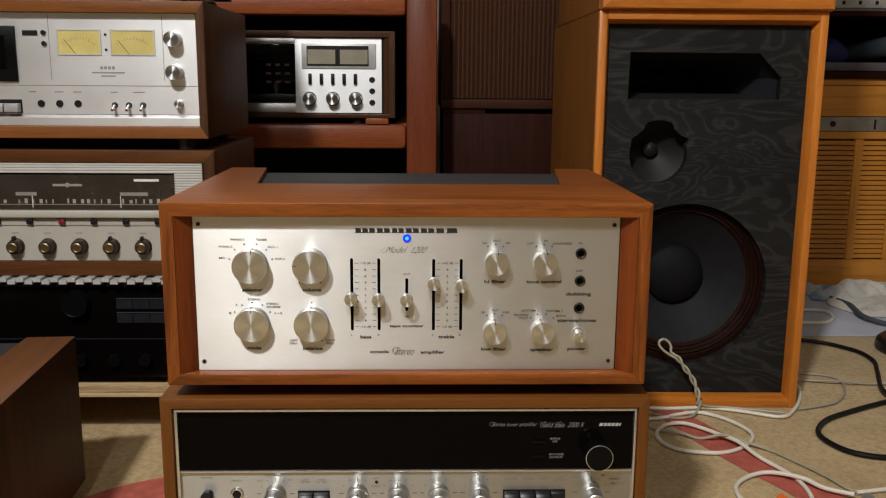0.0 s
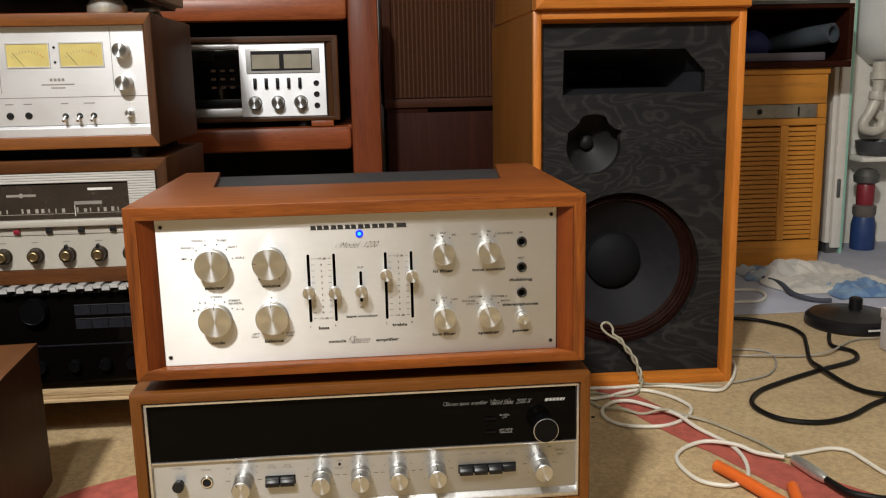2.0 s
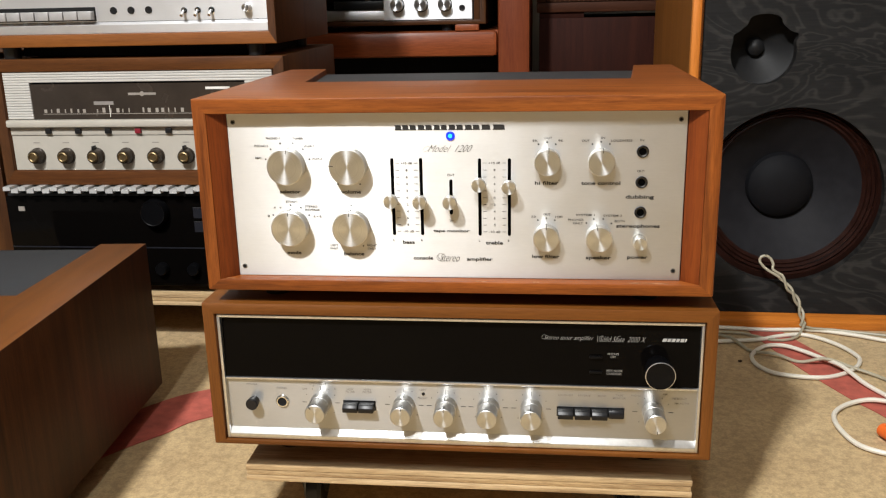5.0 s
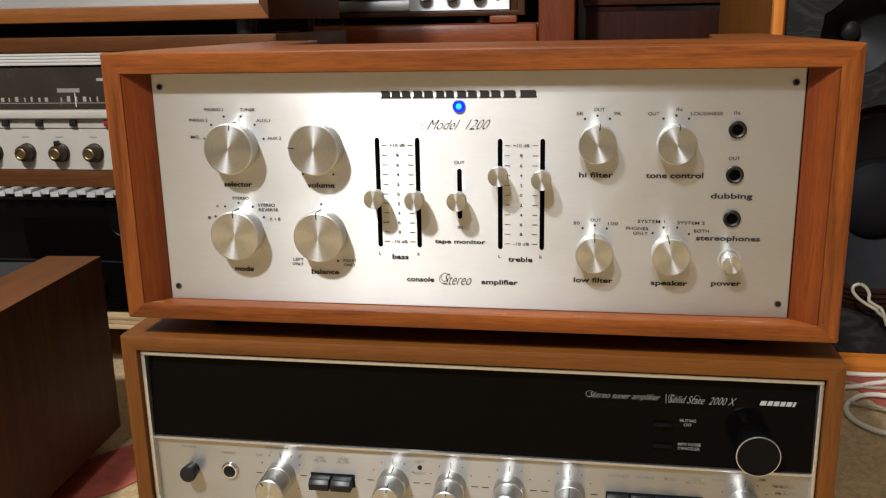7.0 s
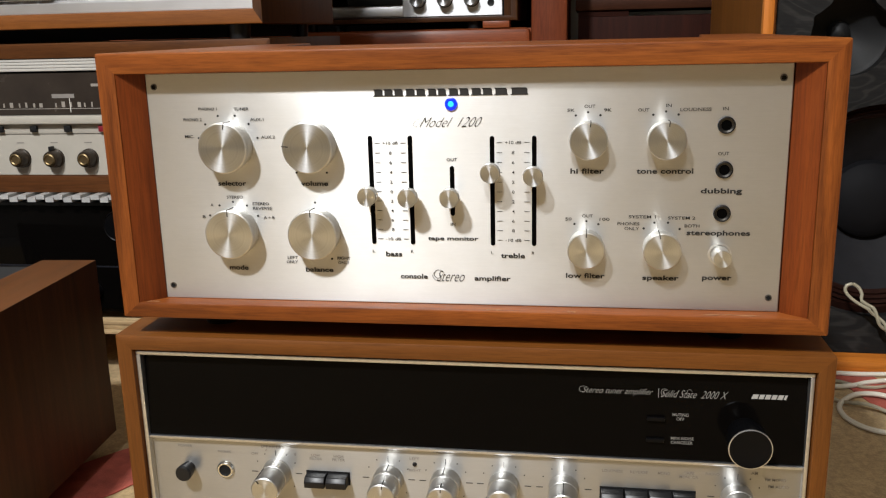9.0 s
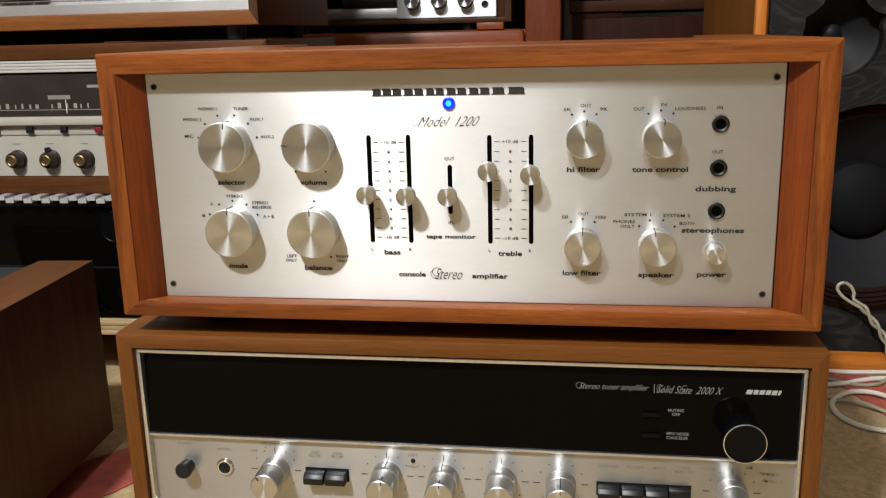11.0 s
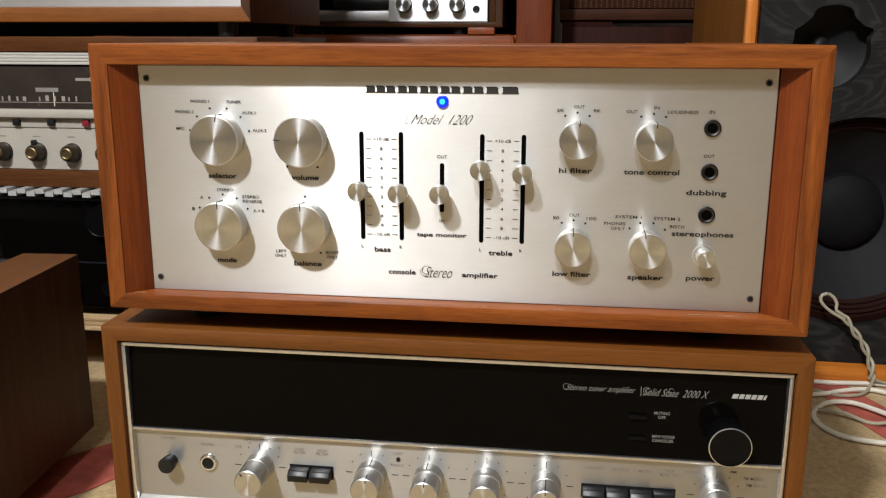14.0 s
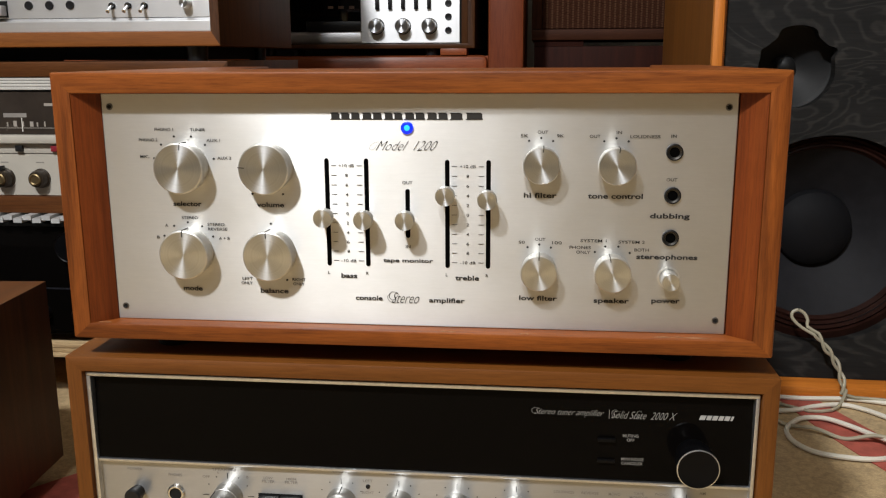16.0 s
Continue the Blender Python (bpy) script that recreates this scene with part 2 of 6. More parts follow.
def square_points(x0, x1, y0, y1, n=40):
    """n points round a rectangle, at the same angles as a ring about its middle."""
    cx, cy, hx, hy = (x0 + x1) / 2, (y0 + y1) / 2, (x1 - x0) / 2, (y1 - y0) / 2
    out = []
    for i in range(n):
        c, s = math.cos(2 * math.pi * i / n), math.sin(2 * math.pi * i / n)
        k = min(hx / abs(c) if abs(c) > 1e-6 else 1e9, hy / abs(s) if abs(s) > 1e-6 else 1e9)
        out.append((cx + c * k, cy + s * k))
    for corner in ((x0, y0), (x0, y1), (x1, y0), (x1, y1)):
        near = min(range(n), key=lambda i: (out[i][0] - corner[0]) ** 2 + (out[i][1] - corner[1]) ** 2)
        out[near] = corner
    return out


# ---- things and their parts ----
def thing(name, base, label, category, group="", turn=0.0, kind=""):
    """An empty at the base of a thing; its parts are given in the world's coordinates, before the turn."""
    ob = new(name)
    ob.empty_display_size = 0.05
    ob.matrix_basis = pose(*base, 0, 0, turn)
    ob["base"] = base
    return tagged(ob, label, category, group, kind)


def finish(bm, name, mat, smooth):
    me = bpy.data.meshes.new(name)
    bm.to_mesh(me)
    bm.free()
    me.materials.append(mat)
    if smooth:
        me.shade_smooth()
        me.set_sharp_from_angle(angle=radians(32))
    return me


def part(name, bm, mat, parent, label="", origin=None, smooth=True, kind=""):
    """Links a bmesh as one mesh under a thing or under a part, with its own origin if one is given."""
    base = Vector(parent["base"])
    o = Vector(origin) if origin else base
    bmesh.ops.translate(bm, verts=bm.verts, vec=-o)
    ob = new(name, finish(bm, name, mat, smooth))
    ob["base"] = tuple(o)
    ob.parent = parent
    ob.location = o - base
    return tagged(ob, label, kind=kind)


def solid(name, bm, mat, label, category="", kind="", group="", smooth=True):
    """A thing of one mesh, with its origin at its base."""
    lo = [min(v.co[k] for v in bm.verts) for k in range(3)]
    hi = [max(v.co[k] for v in bm.verts) for k in range(3)]
    base = Vector(((lo[0] + hi[0]) / 2, (lo[1] + hi[1]) / 2, lo[2]))
    bmesh.ops.translate(bm, verts=bm.verts, vec=-base)
    ob = new(name, finish(bm, name, mat, smooth))
    ob.location, ob["base"] = base, tuple(base)
    return tagged(ob, label, category, group, kind)


def lettering(text, x, y, z, width, height, mat, parent, slant=0.0, heavy=0.0, name="lettering", spacing=1.0):
    """Raised print on a face that looks along -y, fitted to a width and a height round its middle."""
    cu = bpy.data.curves.new(name, "FONT")
    cu.body, cu.size, cu.shear, cu.offset, cu.space_character, cu.resolution_u = text, 1.0, slant, heavy, spacing, 3
    cu.extrude = 0.0
    tmp = bpy.data.objects.new(name, cu)
    me = bpy.data.meshes.new_from_object(tmp)
    bpy.data.objects.remove(tmp)
    bpy.data.curves.remove(cu)
    co = np.array([v.co[:] for v in me.vertices])
    lo, hi = co.min(0), co.max(0)
    k = (width / (hi[0] - lo[0]), height / (hi[1] - lo[1]))
    for v in me.vertices:
        v.co = ((v.co.x - (lo[0] + hi[0]) / 2) * k[0], 0.0, (v.co.y - (lo[1] + hi[1]) / 2) * k[1])
    me.materials.append(mat)
    ob = new(name, me)
    ob.parent = parent
    ob.location = Vector((x, y, z)) - Vector(parent["base"])
    ob["base"] = (x, y, z)
    return ob


def dot(parent, x, y, z, r=0.0007, mat=None, name="index_dot"):
    part(name, turned([(0, 0.0003), (r, 0.0003), (r, 0)], (x, y, z), segs=12), mat or INK, parent)


def knob(parent, x, y, z, r, length, mark=None, name="knob", skirt=None, mat=None, mark_mat=None, cap_mat=None):
    """A turned knob on a face that looks along -y: body with a bevelled rim, a spun cap and, if wanted, an index line at an angle from the top."""
    prof = [(r * 0.955 if skirt is None else skirt, 0), (r * 0.965 if skirt is None else skirt, length * 0.18), (r, length * 0.88), (r * 0.99, length * 0.955), (r * 0.945, length)]
    body = part(name, turned(prof, (x, y, z)), mat or ALU, parent, origin=(x, y, z))
    part("cap", turned([(r * 0.945, length), (r * 0.5, length * 0.996), (0, length * 0.99)], (x, y, z)), cap_mat or SPUN, body, origin=(x, y, z))
    if mark is not None:
        a = radians(mark)
        w = 0.00028
        bm = boxed(-w, w, -0.0003, 0.0002, r * 0.74, r * 0.94)
        box(bm, -w, w, -0.0002, length * 0.86, r * 0.955, r * 1.004)
        bmesh.ops.rotate(bm, verts=bm.verts, cent=(0, 0, 0), matrix=Matrix.Rotation(a, 3, "Y"))
        bmesh.ops.translate(bm, verts=bm.verts, vec=(x, y - length, z))
        part("index_line", bm, mark_mat or INK, body)
    return body

# ---- the room ----
PLASTER = plain("pale_plaster", (0.33, 0.32, 0.30), 0.8, 0.06, 6, bump=0.1)
MINT = plain("mint_green_wall_paint", (0.30, 0.56, 0.44), 0.6, 0.08, 5, bump=0.08)
WHITECEIL = plain("white_ceiling_paint", (0.72, 0.70, 0.65), 0.85, 0.04, 5)


def carpet_material():
    n = Nodes("beige_carpet")
    v = n.coords((1, 1, 1))
    cloud = n.noise(v, 5.0, 5, 0.6)
    weave = n.noise(v, 420.0, 3, 0.6)
    fuzz = n.noise(v, 130.0, 5, 0.65)
    col = n.ramp(cloud, (0.3, (0.46, 0.318, 0.150)), (0.55, (0.545, 0.392, 0.196)), (0.75, (0.60, 0.445, 0.232)))
    col = n.mix(col, n.ramp(weave, (0.3, (0.72, 0.70, 0.68)), (0.7, (1.05, 1.05, 1.05))), 0.8, "MULTIPLY")
    col = n.mix(col, n.ramp(fuzz, (0.38, (0.70, 0.68, 0.64)), (0.58, (1.04, 1.04, 1.04))), 0.8, "MULTIPLY")
    n.set(color=col, rough=0.92, sheen=0.2)
    n.bump(weave, 0.5, 0.001)
    return n.mat


CARPET = carpet_material()
REDCARPET = plain("faded_red_carpet", (0.42, 0.095, 0.065), 0.95, 0.22, 60, bump=0.4)
STONEFLOOR = plain("grey_floor_tile", (0.36, 0.35, 0.34), 0.5, 0.12, 6)

X0, X1, Y0, Y1, H = -2.4, 2.6, -3.4, 2.66, 2.42
solid("floor", boxed(X0, X1, Y0, Y1, -0.10, -0.004), STONEFLOOR, "bare grey floor under the carpet", kind="structure")
solid("ceiling", boxed(X0, X1, Y0, Y1, H, H + 0.1), WHITECEIL, "plain white ceiling", kind="structure")
solid("wall_north", boxed(X0 - 0.1, X1 + 0.1, Y1, Y1 + 0.1, -0.1, H + 0.1), PLASTER, "plain grey plaster wall", kind="structure")
solid("wall_panel_north", boxed(0.75, X1, Y1 - 0.02, Y1, 0.0, H), MINT, "mint green painted wall panel", kind="structure")
solid("wall_south", boxed(X0 - 0.1, X1 + 0.1, Y0 - 0.1, Y0, -0.1, H + 0.1), PLASTER, "plain pale plaster wall", kind="structure")
solid("wall_west", boxed(X0 - 0.1, X0, Y0, Y1, -0.1, H + 0.1), PLASTER, "plain pale plaster wall", kind="structure")
solid("wall_east", boxed(X1, X1 + 0.1, Y0, Y1, -0.1, H + 0.1), PLASTER, "plain pale plaster wall", kind="structure")
carpet = thing("carpet", (0, 0, -0.004), "beige woven carpet with curved faded red stripes", "carpet")
part("weave", boxed(-1.6, 1.9, -2.2, 2.64, -0.004, 0.0), CARPET, carpet)


def stripe(left, right):
    bm = bmesh.new()
    a, b = smooth_line([(*p, 0.0) for p in left], 6), smooth_line([(*p, 0.0) for p in right], 6)
    rows = [[bm.verts.new((p.x, p.y, z)) for p in line] for line, z in ((a, 0.0005), (a, 0.0015), (b, 0.0015), (b, 0.0005))]
    for p, q in ((0, 1), (1, 2), (2, 3)):
        for i in range(len(a) - 1):
            bm.faces.new((rows[p][i], rows[p][i + 1], rows[q][i + 1], rows[q][i]))
    bmesh.ops.recalc_face_normals(bm, faces=bm.faces)
    part("stripe", bm, REDCARPET, carpet, "faded red carpet stripe")


stripe([(0.400, 1.42), (0.417, 1.353), (0.444, 1.261), (0.483, 1.162), (0.508, 1.112), (0.552, 1.000), (0.62, 0.86)],
       [(0.450, 1.42), (0.468, 1.366), (0.494, 1.300), (0.522, 1.216), (0.550, 1.145), (0.640, 1.000), (0.74, 0.88)])
stripe([(-0.56, 0.86), (-0.475, 1.02), (-0.449, 1.075), (-0.382, 1.137), (-0.22, 1.20), (0.0, 1.23)],
       [(-0.50, 0.86), (-0.43, 0.96), (-0.392, 1.005), (-0.352, 1.054), (-0.20, 1.13), (0.0, 1.16)])


# ---- wooden cases ----
def rounded(bm, offset=0.0015):
    bmesh.ops.bevel(bm, geom=[e for e in bm.edges if e.calc_face_angle(0) > 0.6], offset=offset, segments=2, profile=0.5, affect="EDGES")
    return bm


def mitre(bm, x, z, towards_x, towards_z):
    """Cuts a board off along the line from its outer corner (x, z) to the inner one; keeps what lies on the side of towards."""
    dx, dz = towards_x - x, towards_z - z
    no = Vector((dz, 0, -dx)).normalized()
    c = Vector((x, 0, z))
    mid = sum((v.co for v in bm.verts), Vector()) / len(bm.verts)
    if (mid - c).dot(no) > 0:
        no = -no
    bmesh.ops.bisect_plane(bm, geom=bm.verts[:] + bm.edges[:] + bm.faces[:], plane_co=c, plane_no=no, clear_outer=True)
    bmesh.ops.holes_fill(bm, edges=[e for e in bm.edges if e.is_boundary])
    bmesh.ops.recalc_face_normals(bm, faces=bm.faces)
    return bm


def wood_case(root, x0, x1, y0, y1, z0, z1, inset, flare, depth, woods, board=0.014, vented=False, arm=(0.055, 0.040), band=0.155, base=None, inner=None, rim=0.0012):
    """A case of four boards, mitred at the corners, round a recessed face: flared inner panels; the top may have a sunken vent."""
    i0, i1 = x0 + inset, x1 - inset
    base = base or board * 0.66
    corners = {(0, 0): ((x0, z0), (i0, z0 + base)), (0, 1): ((x0, z1), (i0, z1 - board)), (1, 0): ((x1, z0), (i1, z0 + base)), (1, 1): ((x1, z1), (i1, z1 - board))}

    def cut(bm, *which):
        rounded(bm, rim)
        for w in which:
            (ox, oz), (ix, iz) = corners[w]
            mitre(bm, ox, oz, ix, iz)
        return bm

    for k, s, a, b in ((0, 1, x0, i0), (1, -1, x1, i1)):
        part("side_board", cut(boxed(min(a, b), max(a, b), y0, y1, z0, z1), (k, 0), (k, 1)), woods["z"], root)
        panel = [(b + s * 0.0002, y0 + 0.0006), (b + s * flare, y0 + depth), (b + s * flare, y0 + depth + 0.004), (b + s * 0.0002, y0 + depth + 0.004)]
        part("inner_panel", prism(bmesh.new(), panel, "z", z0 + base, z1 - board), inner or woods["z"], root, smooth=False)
    part("bottom_board", cut(boxed(x0, x1, y0, y1, z0, z0 + base), (0, 0), (1, 0)), woods["x"], root)
    deep = max(board, 0.0135)
    if vented:
        f, k = arm
        out = [(x0, y0), (x1, y0), (x1, y1), (x1 - k, y1), (x1 - f, y0 + band), (x0 + f, y0 + band), (x0 + k, y1), (x0, y1)]
        part("top_board", cut(prism(bmesh.new(), out, "z", z1 - board, z1), (0, 1), (1, 1)), woods["x"], root)
        part("vent_panel", rounded(boxed(x0 + k - 0.004, x1 - k + 0.004, y0 + band - 0.006, y1 - 0.004, z1 - deep - 0.004, z1 - 0.006), 0.001), VENT, root, "dark grey sunken vent panel")
    else:
        part("top_board", cut(boxed(x0, x1, y0, y1, z1 - board, z1), (0, 1), (1, 1)), woods["x"], root)
    part("chassis", boxed(i0 + 0.006, i1 - 0.006, y0 + depth + 0.006, y1 - 0.006, z0 + base, z1 - deep - 0.005), BLACKMATT, root, "black metal chassis")


def feet(root, x0, x1, y0, y1, z0, z1, r=0.012):
    for x in (x0, x1):
        for y in (y0, y1):
            part("foot", turned([(0, 0), (r, 0), (r * 1.1, z1 - z0), (0, z1 - z0)], (x, y, z0), (0, 0, 1), 20), BLACK, root, "black rubber foot")


DULLSTEEL = metal("dull_steel", (0.20, 0.19, 0.18), 0.45)
# ---- the console amplifier ----
amp = thing("stereo_amplifier", (0, 0.93, 0.2572), "silver-faced stereo amplifier in an oiled teak case", "amplifier")
wood_case(amp, -0.2215, 0.2222, 0.7780, 1.09, 0.2711, 0.4420, 0.0122, 0.0138, 0.0118, TEAK, 0.0130, True, (0.0615, 0.0435), 0.147, base=0.0104, inner=TEAKSHADE)
feet(amp, -0.17, 0.17, 0.82, 1.04, 0.2572, 0.2715)
SCUFF = plain("bare_scuffed_wood", (0.27, 0.115, 0.045), 0.8, 0.3, 300)
for x0, x1, y in ((0.150, 0.186, 0.7808), (0.020, 0.030, 0.7800), (-0.205, -0.196, 0.7802), (0.070, 0.076, 0.7797)):
    edge = [(x0 + (x1 - x0) * i / 9, y + 0.0008 * math.sin(5.1 * i)) for i in range(10)]
    back = [(x1 - (x1 - x0) * i / 9, y + 0.0017 + 0.0007 * math.cos(3.7 * i)) for i in range(1, 9)]
    part("scuff", prism(bmesh.new(), edge + back, "z", 0.2812, 0.2817), SCUFF, amp, "pale scuffed patch on the lip", smooth=False)
PY = 0.790
face = part("faceplate", rounded(boxed(-0.1955, 0.1955, PY, PY + 0.003, 0.2817, 0.4288), 0.0006), PLATE, amp, "brushed champagne aluminium faceplate", smooth=False)
FY = PY - 0.0004
for x, z in ((-0.190, 0.4205), (0.190, 0.4205), (-0.190, 0.2905), (0.1895, 0.2905)):
    s = part("screw", turned([(0.0021, 0), (0.0020, 0.0006), (0.0015, 0.0006), (0.0014, 0.0002)], (x, PY, z), segs=20), DULLSTEEL, amp, "steel socket screw")
    part("socket", turned([(0.0015, 0.0003), (0, 0.0002)], (x, PY, z), segs=6), BLACKMATT, s)
# maker's mark as plain bars
x = -0.0482
for w, bars in ((0.0188, 3), (0.0128, 2), (0.0118, 2), (0.0128, 2), (0.0132, 2), (0.0088, 1), (0.0112, 1)):
    step = w / bars
    for i in range(bars):
        a = x + i * step + 0.0007
        b = x + (i + 1) * step - (0.0005 if bars > 1 else 0.0012)
        out = [(a - 0.0007, 0.4128), (b + 0.0004, 0.4128), (b + 0.0004, 0.4134), (b, 0.4138), (b, 0.4162), (b - 0.0010, 0.4171), (a - 0.0005, 0.4171), (a - 0.0005, 0.4166), (a, 0.4162), (a, 0.4134), (a - 0.0007, 0.4133)]
        part("badge_bar", prism(bmesh.new(), out, "y", FY, PY), INK, amp, "black bar of the maker's mark", smooth=False)
    x += w + 0.0009
led = part("pilot_lamp", turned([(0.0038, 0), (0.0038, 0.0012), (0.0030, 0.0016), (0.0018, 0.0016)], (-0.0005, PY, 0.4079), segs=24), LED, amp, "lit blue pilot lamp")
part("lamp_core", turned([(0.0018, 0.0015), (0, 0.0021)], (-0.0005, PY, 0.4079), segs=20), LEDCORE, led)
def flourish(points, y, parent, mat, w=0.00022):
    """A thin printed stroke on a face that looks along -y; points are (x, z)."""
    line = smooth_line([(px, 0, pz) for px, pz in points], 6)
    left, right = [], []
    for i, p in enumerate(line):
        d = (line[min(i + 1, len(line) - 1)] - line[max(i - 1, 0)]).normalized()
        k = w * (0.55 + 0.75 * math.sin(math.pi * i / (len(line) - 1)))
        left.append((p.x - d.z * k, p.z + d.x * k))
        right.append((p.x + d.z * k, p.z - d.x * k))
    bm = bmesh.new()
    rows = [[bm.verts.new((u, y, v)) for u, v in side] for side in (left, right)]
    for i in range(len(line) - 1):
        bm.faces.new((rows[0][i], rows[0][i + 1], rows[1][i + 1], rows[1][i]))
    part("flourish", bm, mat, parent, smooth=False)


flourish([(-0.0178, 0.3992), (-0.0205, 0.3990), (-0.0232, 0.3972), (-0.0240, 0.3952), (-0.0228, 0.3943), (-0.0210, 0.3952), (-0.0180, 0.3985)], FY, amp, INK, 0.00006)
flourish([(-0.0085, 0.3036), (-0.0112, 0.3042), (-0.0132, 0.3026), (-0.0132, 0.3002), (-0.0112, 0.2988), (-0.0092, 0.3000), (-0.0072, 0.3028)], FY, amp, INK, 0.00014)
flourish([(-0.0070, 0.2975), (-0.0105, 0.2968), (-0.0138, 0.2985), (-0.0145, 0.3012), (-0.0125, 0.3034)], FY, amp, INK, 0.00010)
lettering("Model  1200", -0.001, FY, 0.3970, 0.0385, 0.0060, INK, amp, 0.75, -0.017)

for text, x, z, w in (("selector", -0.1430, 0.3592, 0.0188), ("volume", -0.0885, 0.3592, 0.0178), ("mode", -0.1430, 0.3035, 0.0128), ("balance", -0.0885, 0.3030, 0.0185),
                      ("bass", -0.0390, 0.3142, 0.0104), ("treble", 0.0363, 0.3142, 0.0150), ("tape monitor", -0.0010, 0.3243, 0.0318), ("console", -0.0265, 0.2998, 0.0175),
                      ("amplifier", 0.0235, 0.2988, 0.0228), ("hi filter", 0.0810, 0.3672, 0.0200), ("tone control", 0.1262, 0.3672, 0.0328), ("low filter", 0.0808, 0.3022, 0.0236),
                      ("speaker", 0.1260, 0.3012, 0.0216), ("dubbing", 0.1590, 0.3550, 0.0236), ("stereophones", 0.1585, 0.3296, 0.0365), ("power", 0.1590, 0.3015, 0.0172)):
    tall = any(c in text for c in "bdfhkl")
    low = any(c in text for c in "gpy")
    lettering(text, x, FY, z, w, 0.0023 + 0.0009 * tall + 0.0009 * low, INK, amp, 0.0, 0.026)
lettering("Stereo", -0.0030, FY, 0.3003, 0.0178, 0.0070, INK, amp, 0.55, -0.012)
for text, x, z, w in (("PHONO 1", -0.1553, 0.4064, 0.0122), ("PHONO 2", -0.1660, 0.3998, 0.0122), ("MIC.", -0.1690, 0.3892, 0.0062), ("TUNER", -0.1332, 0.4062, 0.0098), ("AUX.1", -0.1235, 0.3996, 0.0088),
                      ("AUX.2", -0.1170, 0.3886, 0.0090), ("A", -0.1580, 0.3450, 0.0020), ("B", -0.1640, 0.3372, 0.0020), ("STEREO", -0.1420, 0.3502, 0.0110), ("STEREO", -0.1250, 0.3460, 0.0112),
                      ("REVERSE", -0.1240, 0.3430, 0.0128), ("A + B", -0.1200, 0.3370, 0.0072), ("LEFT", -0.1060, 0.3108, 0.0068), ("ONLY", -0.1065, 0.3079, 0.0074), ("RIGHT", -0.0720, 0.3108, 0.0086),
                      ("ONLY", -0.0722, 0.3079, 0.0074), ("OUT", -0.0008, 0.3742, 0.0064), ("IN", -0.0008, 0.3338, 0.0030), ("5K", 0.0710, 0.4034, 0.0044), ("OUT", 0.0820, 0.4056, 0.0064), ("9K", 0.0925, 0.4034, 0.0044),
                      ("OUT", 0.1130, 0.4032, 0.0064), ("IN", 0.1272, 0.4056, 0.0032), ("LOUDNESS", 0.1425, 0.4032, 0.0176), ("IN", 0.1592, 0.4035, 0.0032), ("OUT", 0.1592, 0.3775, 0.0064), ("50", 0.0702, 0.3378, 0.0038),
                      ("OUT", 0.0815, 0.3398, 0.0064), ("100", 0.0918, 0.3378, 0.0060), ("SYSTEM 1", 0.1140, 0.3395, 0.0158), ("SYSTEM 2", 0.1370, 0.3390, 0.0158), ("PHONES", 0.1060, 0.3352, 0.0130),
                      ("ONLY", 0.1080, 0.3322, 0.0086), ("BOTH", 0.1432, 0.3342, 0.0086), ("L", -0.0520, 0.3160, 0.0014), ("R", -0.0272, 0.3160, 0.0016), ("L", 0.0235, 0.3160, 0.0014), ("R", 0.0488, 0.3160, 0.0016)):
    lettering(text, x, FY, z, w, 0.0019, INK, amp, 0.0, 0.006)
for cx, cz, r, angles in ((-0.1435, 0.3825, 0.0203, (-74, -45, -16, 16, 45, 74)), (-0.1437, 0.3279, 0.0192, (-58, -29, 0, 29, 58)), (0.0810, 0.3868, 0.0153, (-28, 0, 28)), (0.1257, 0.3868, 0.0153, (-28, 0, 28)),
                          (0.0810, 0.3212, 0.0153, (-28, 0, 28)), (0.1255, 0.3212, 0.0153, (-43, -16, 14, 44)), (-0.0890, 0.3275, 0.0195, (0, 152)), (-0.0900, 0.3825, 0.0192, (-149, 149))):
    for a in angles:
        dot(amp, cx + r * math.sin(radians(a)), PY, cz + r * math.cos(radians(a)))
for x, z, a, s in ((-0.1430, 0.3830, 8, "selector_knob"), (-0.0885, 0.3830, -86, "volume_knob"), (-0.1432, 0.3280, 0, "mode_knob"), (-0.0885, 0.3280, -2, "balance_knob")):
    knob(amp, x, PY, z, 0.0160, 0.0125, a, s)
for x, z, a in ((0.0815, 0.3868, 6), (0.1260, 0.3868, 6), (0.0810, 0.3212, 0), (0.1255, 0.3212, -10)):
    knob(amp, x, PY, z - 0.0004, 0.0112, 0.0128, a, "filter_knob")
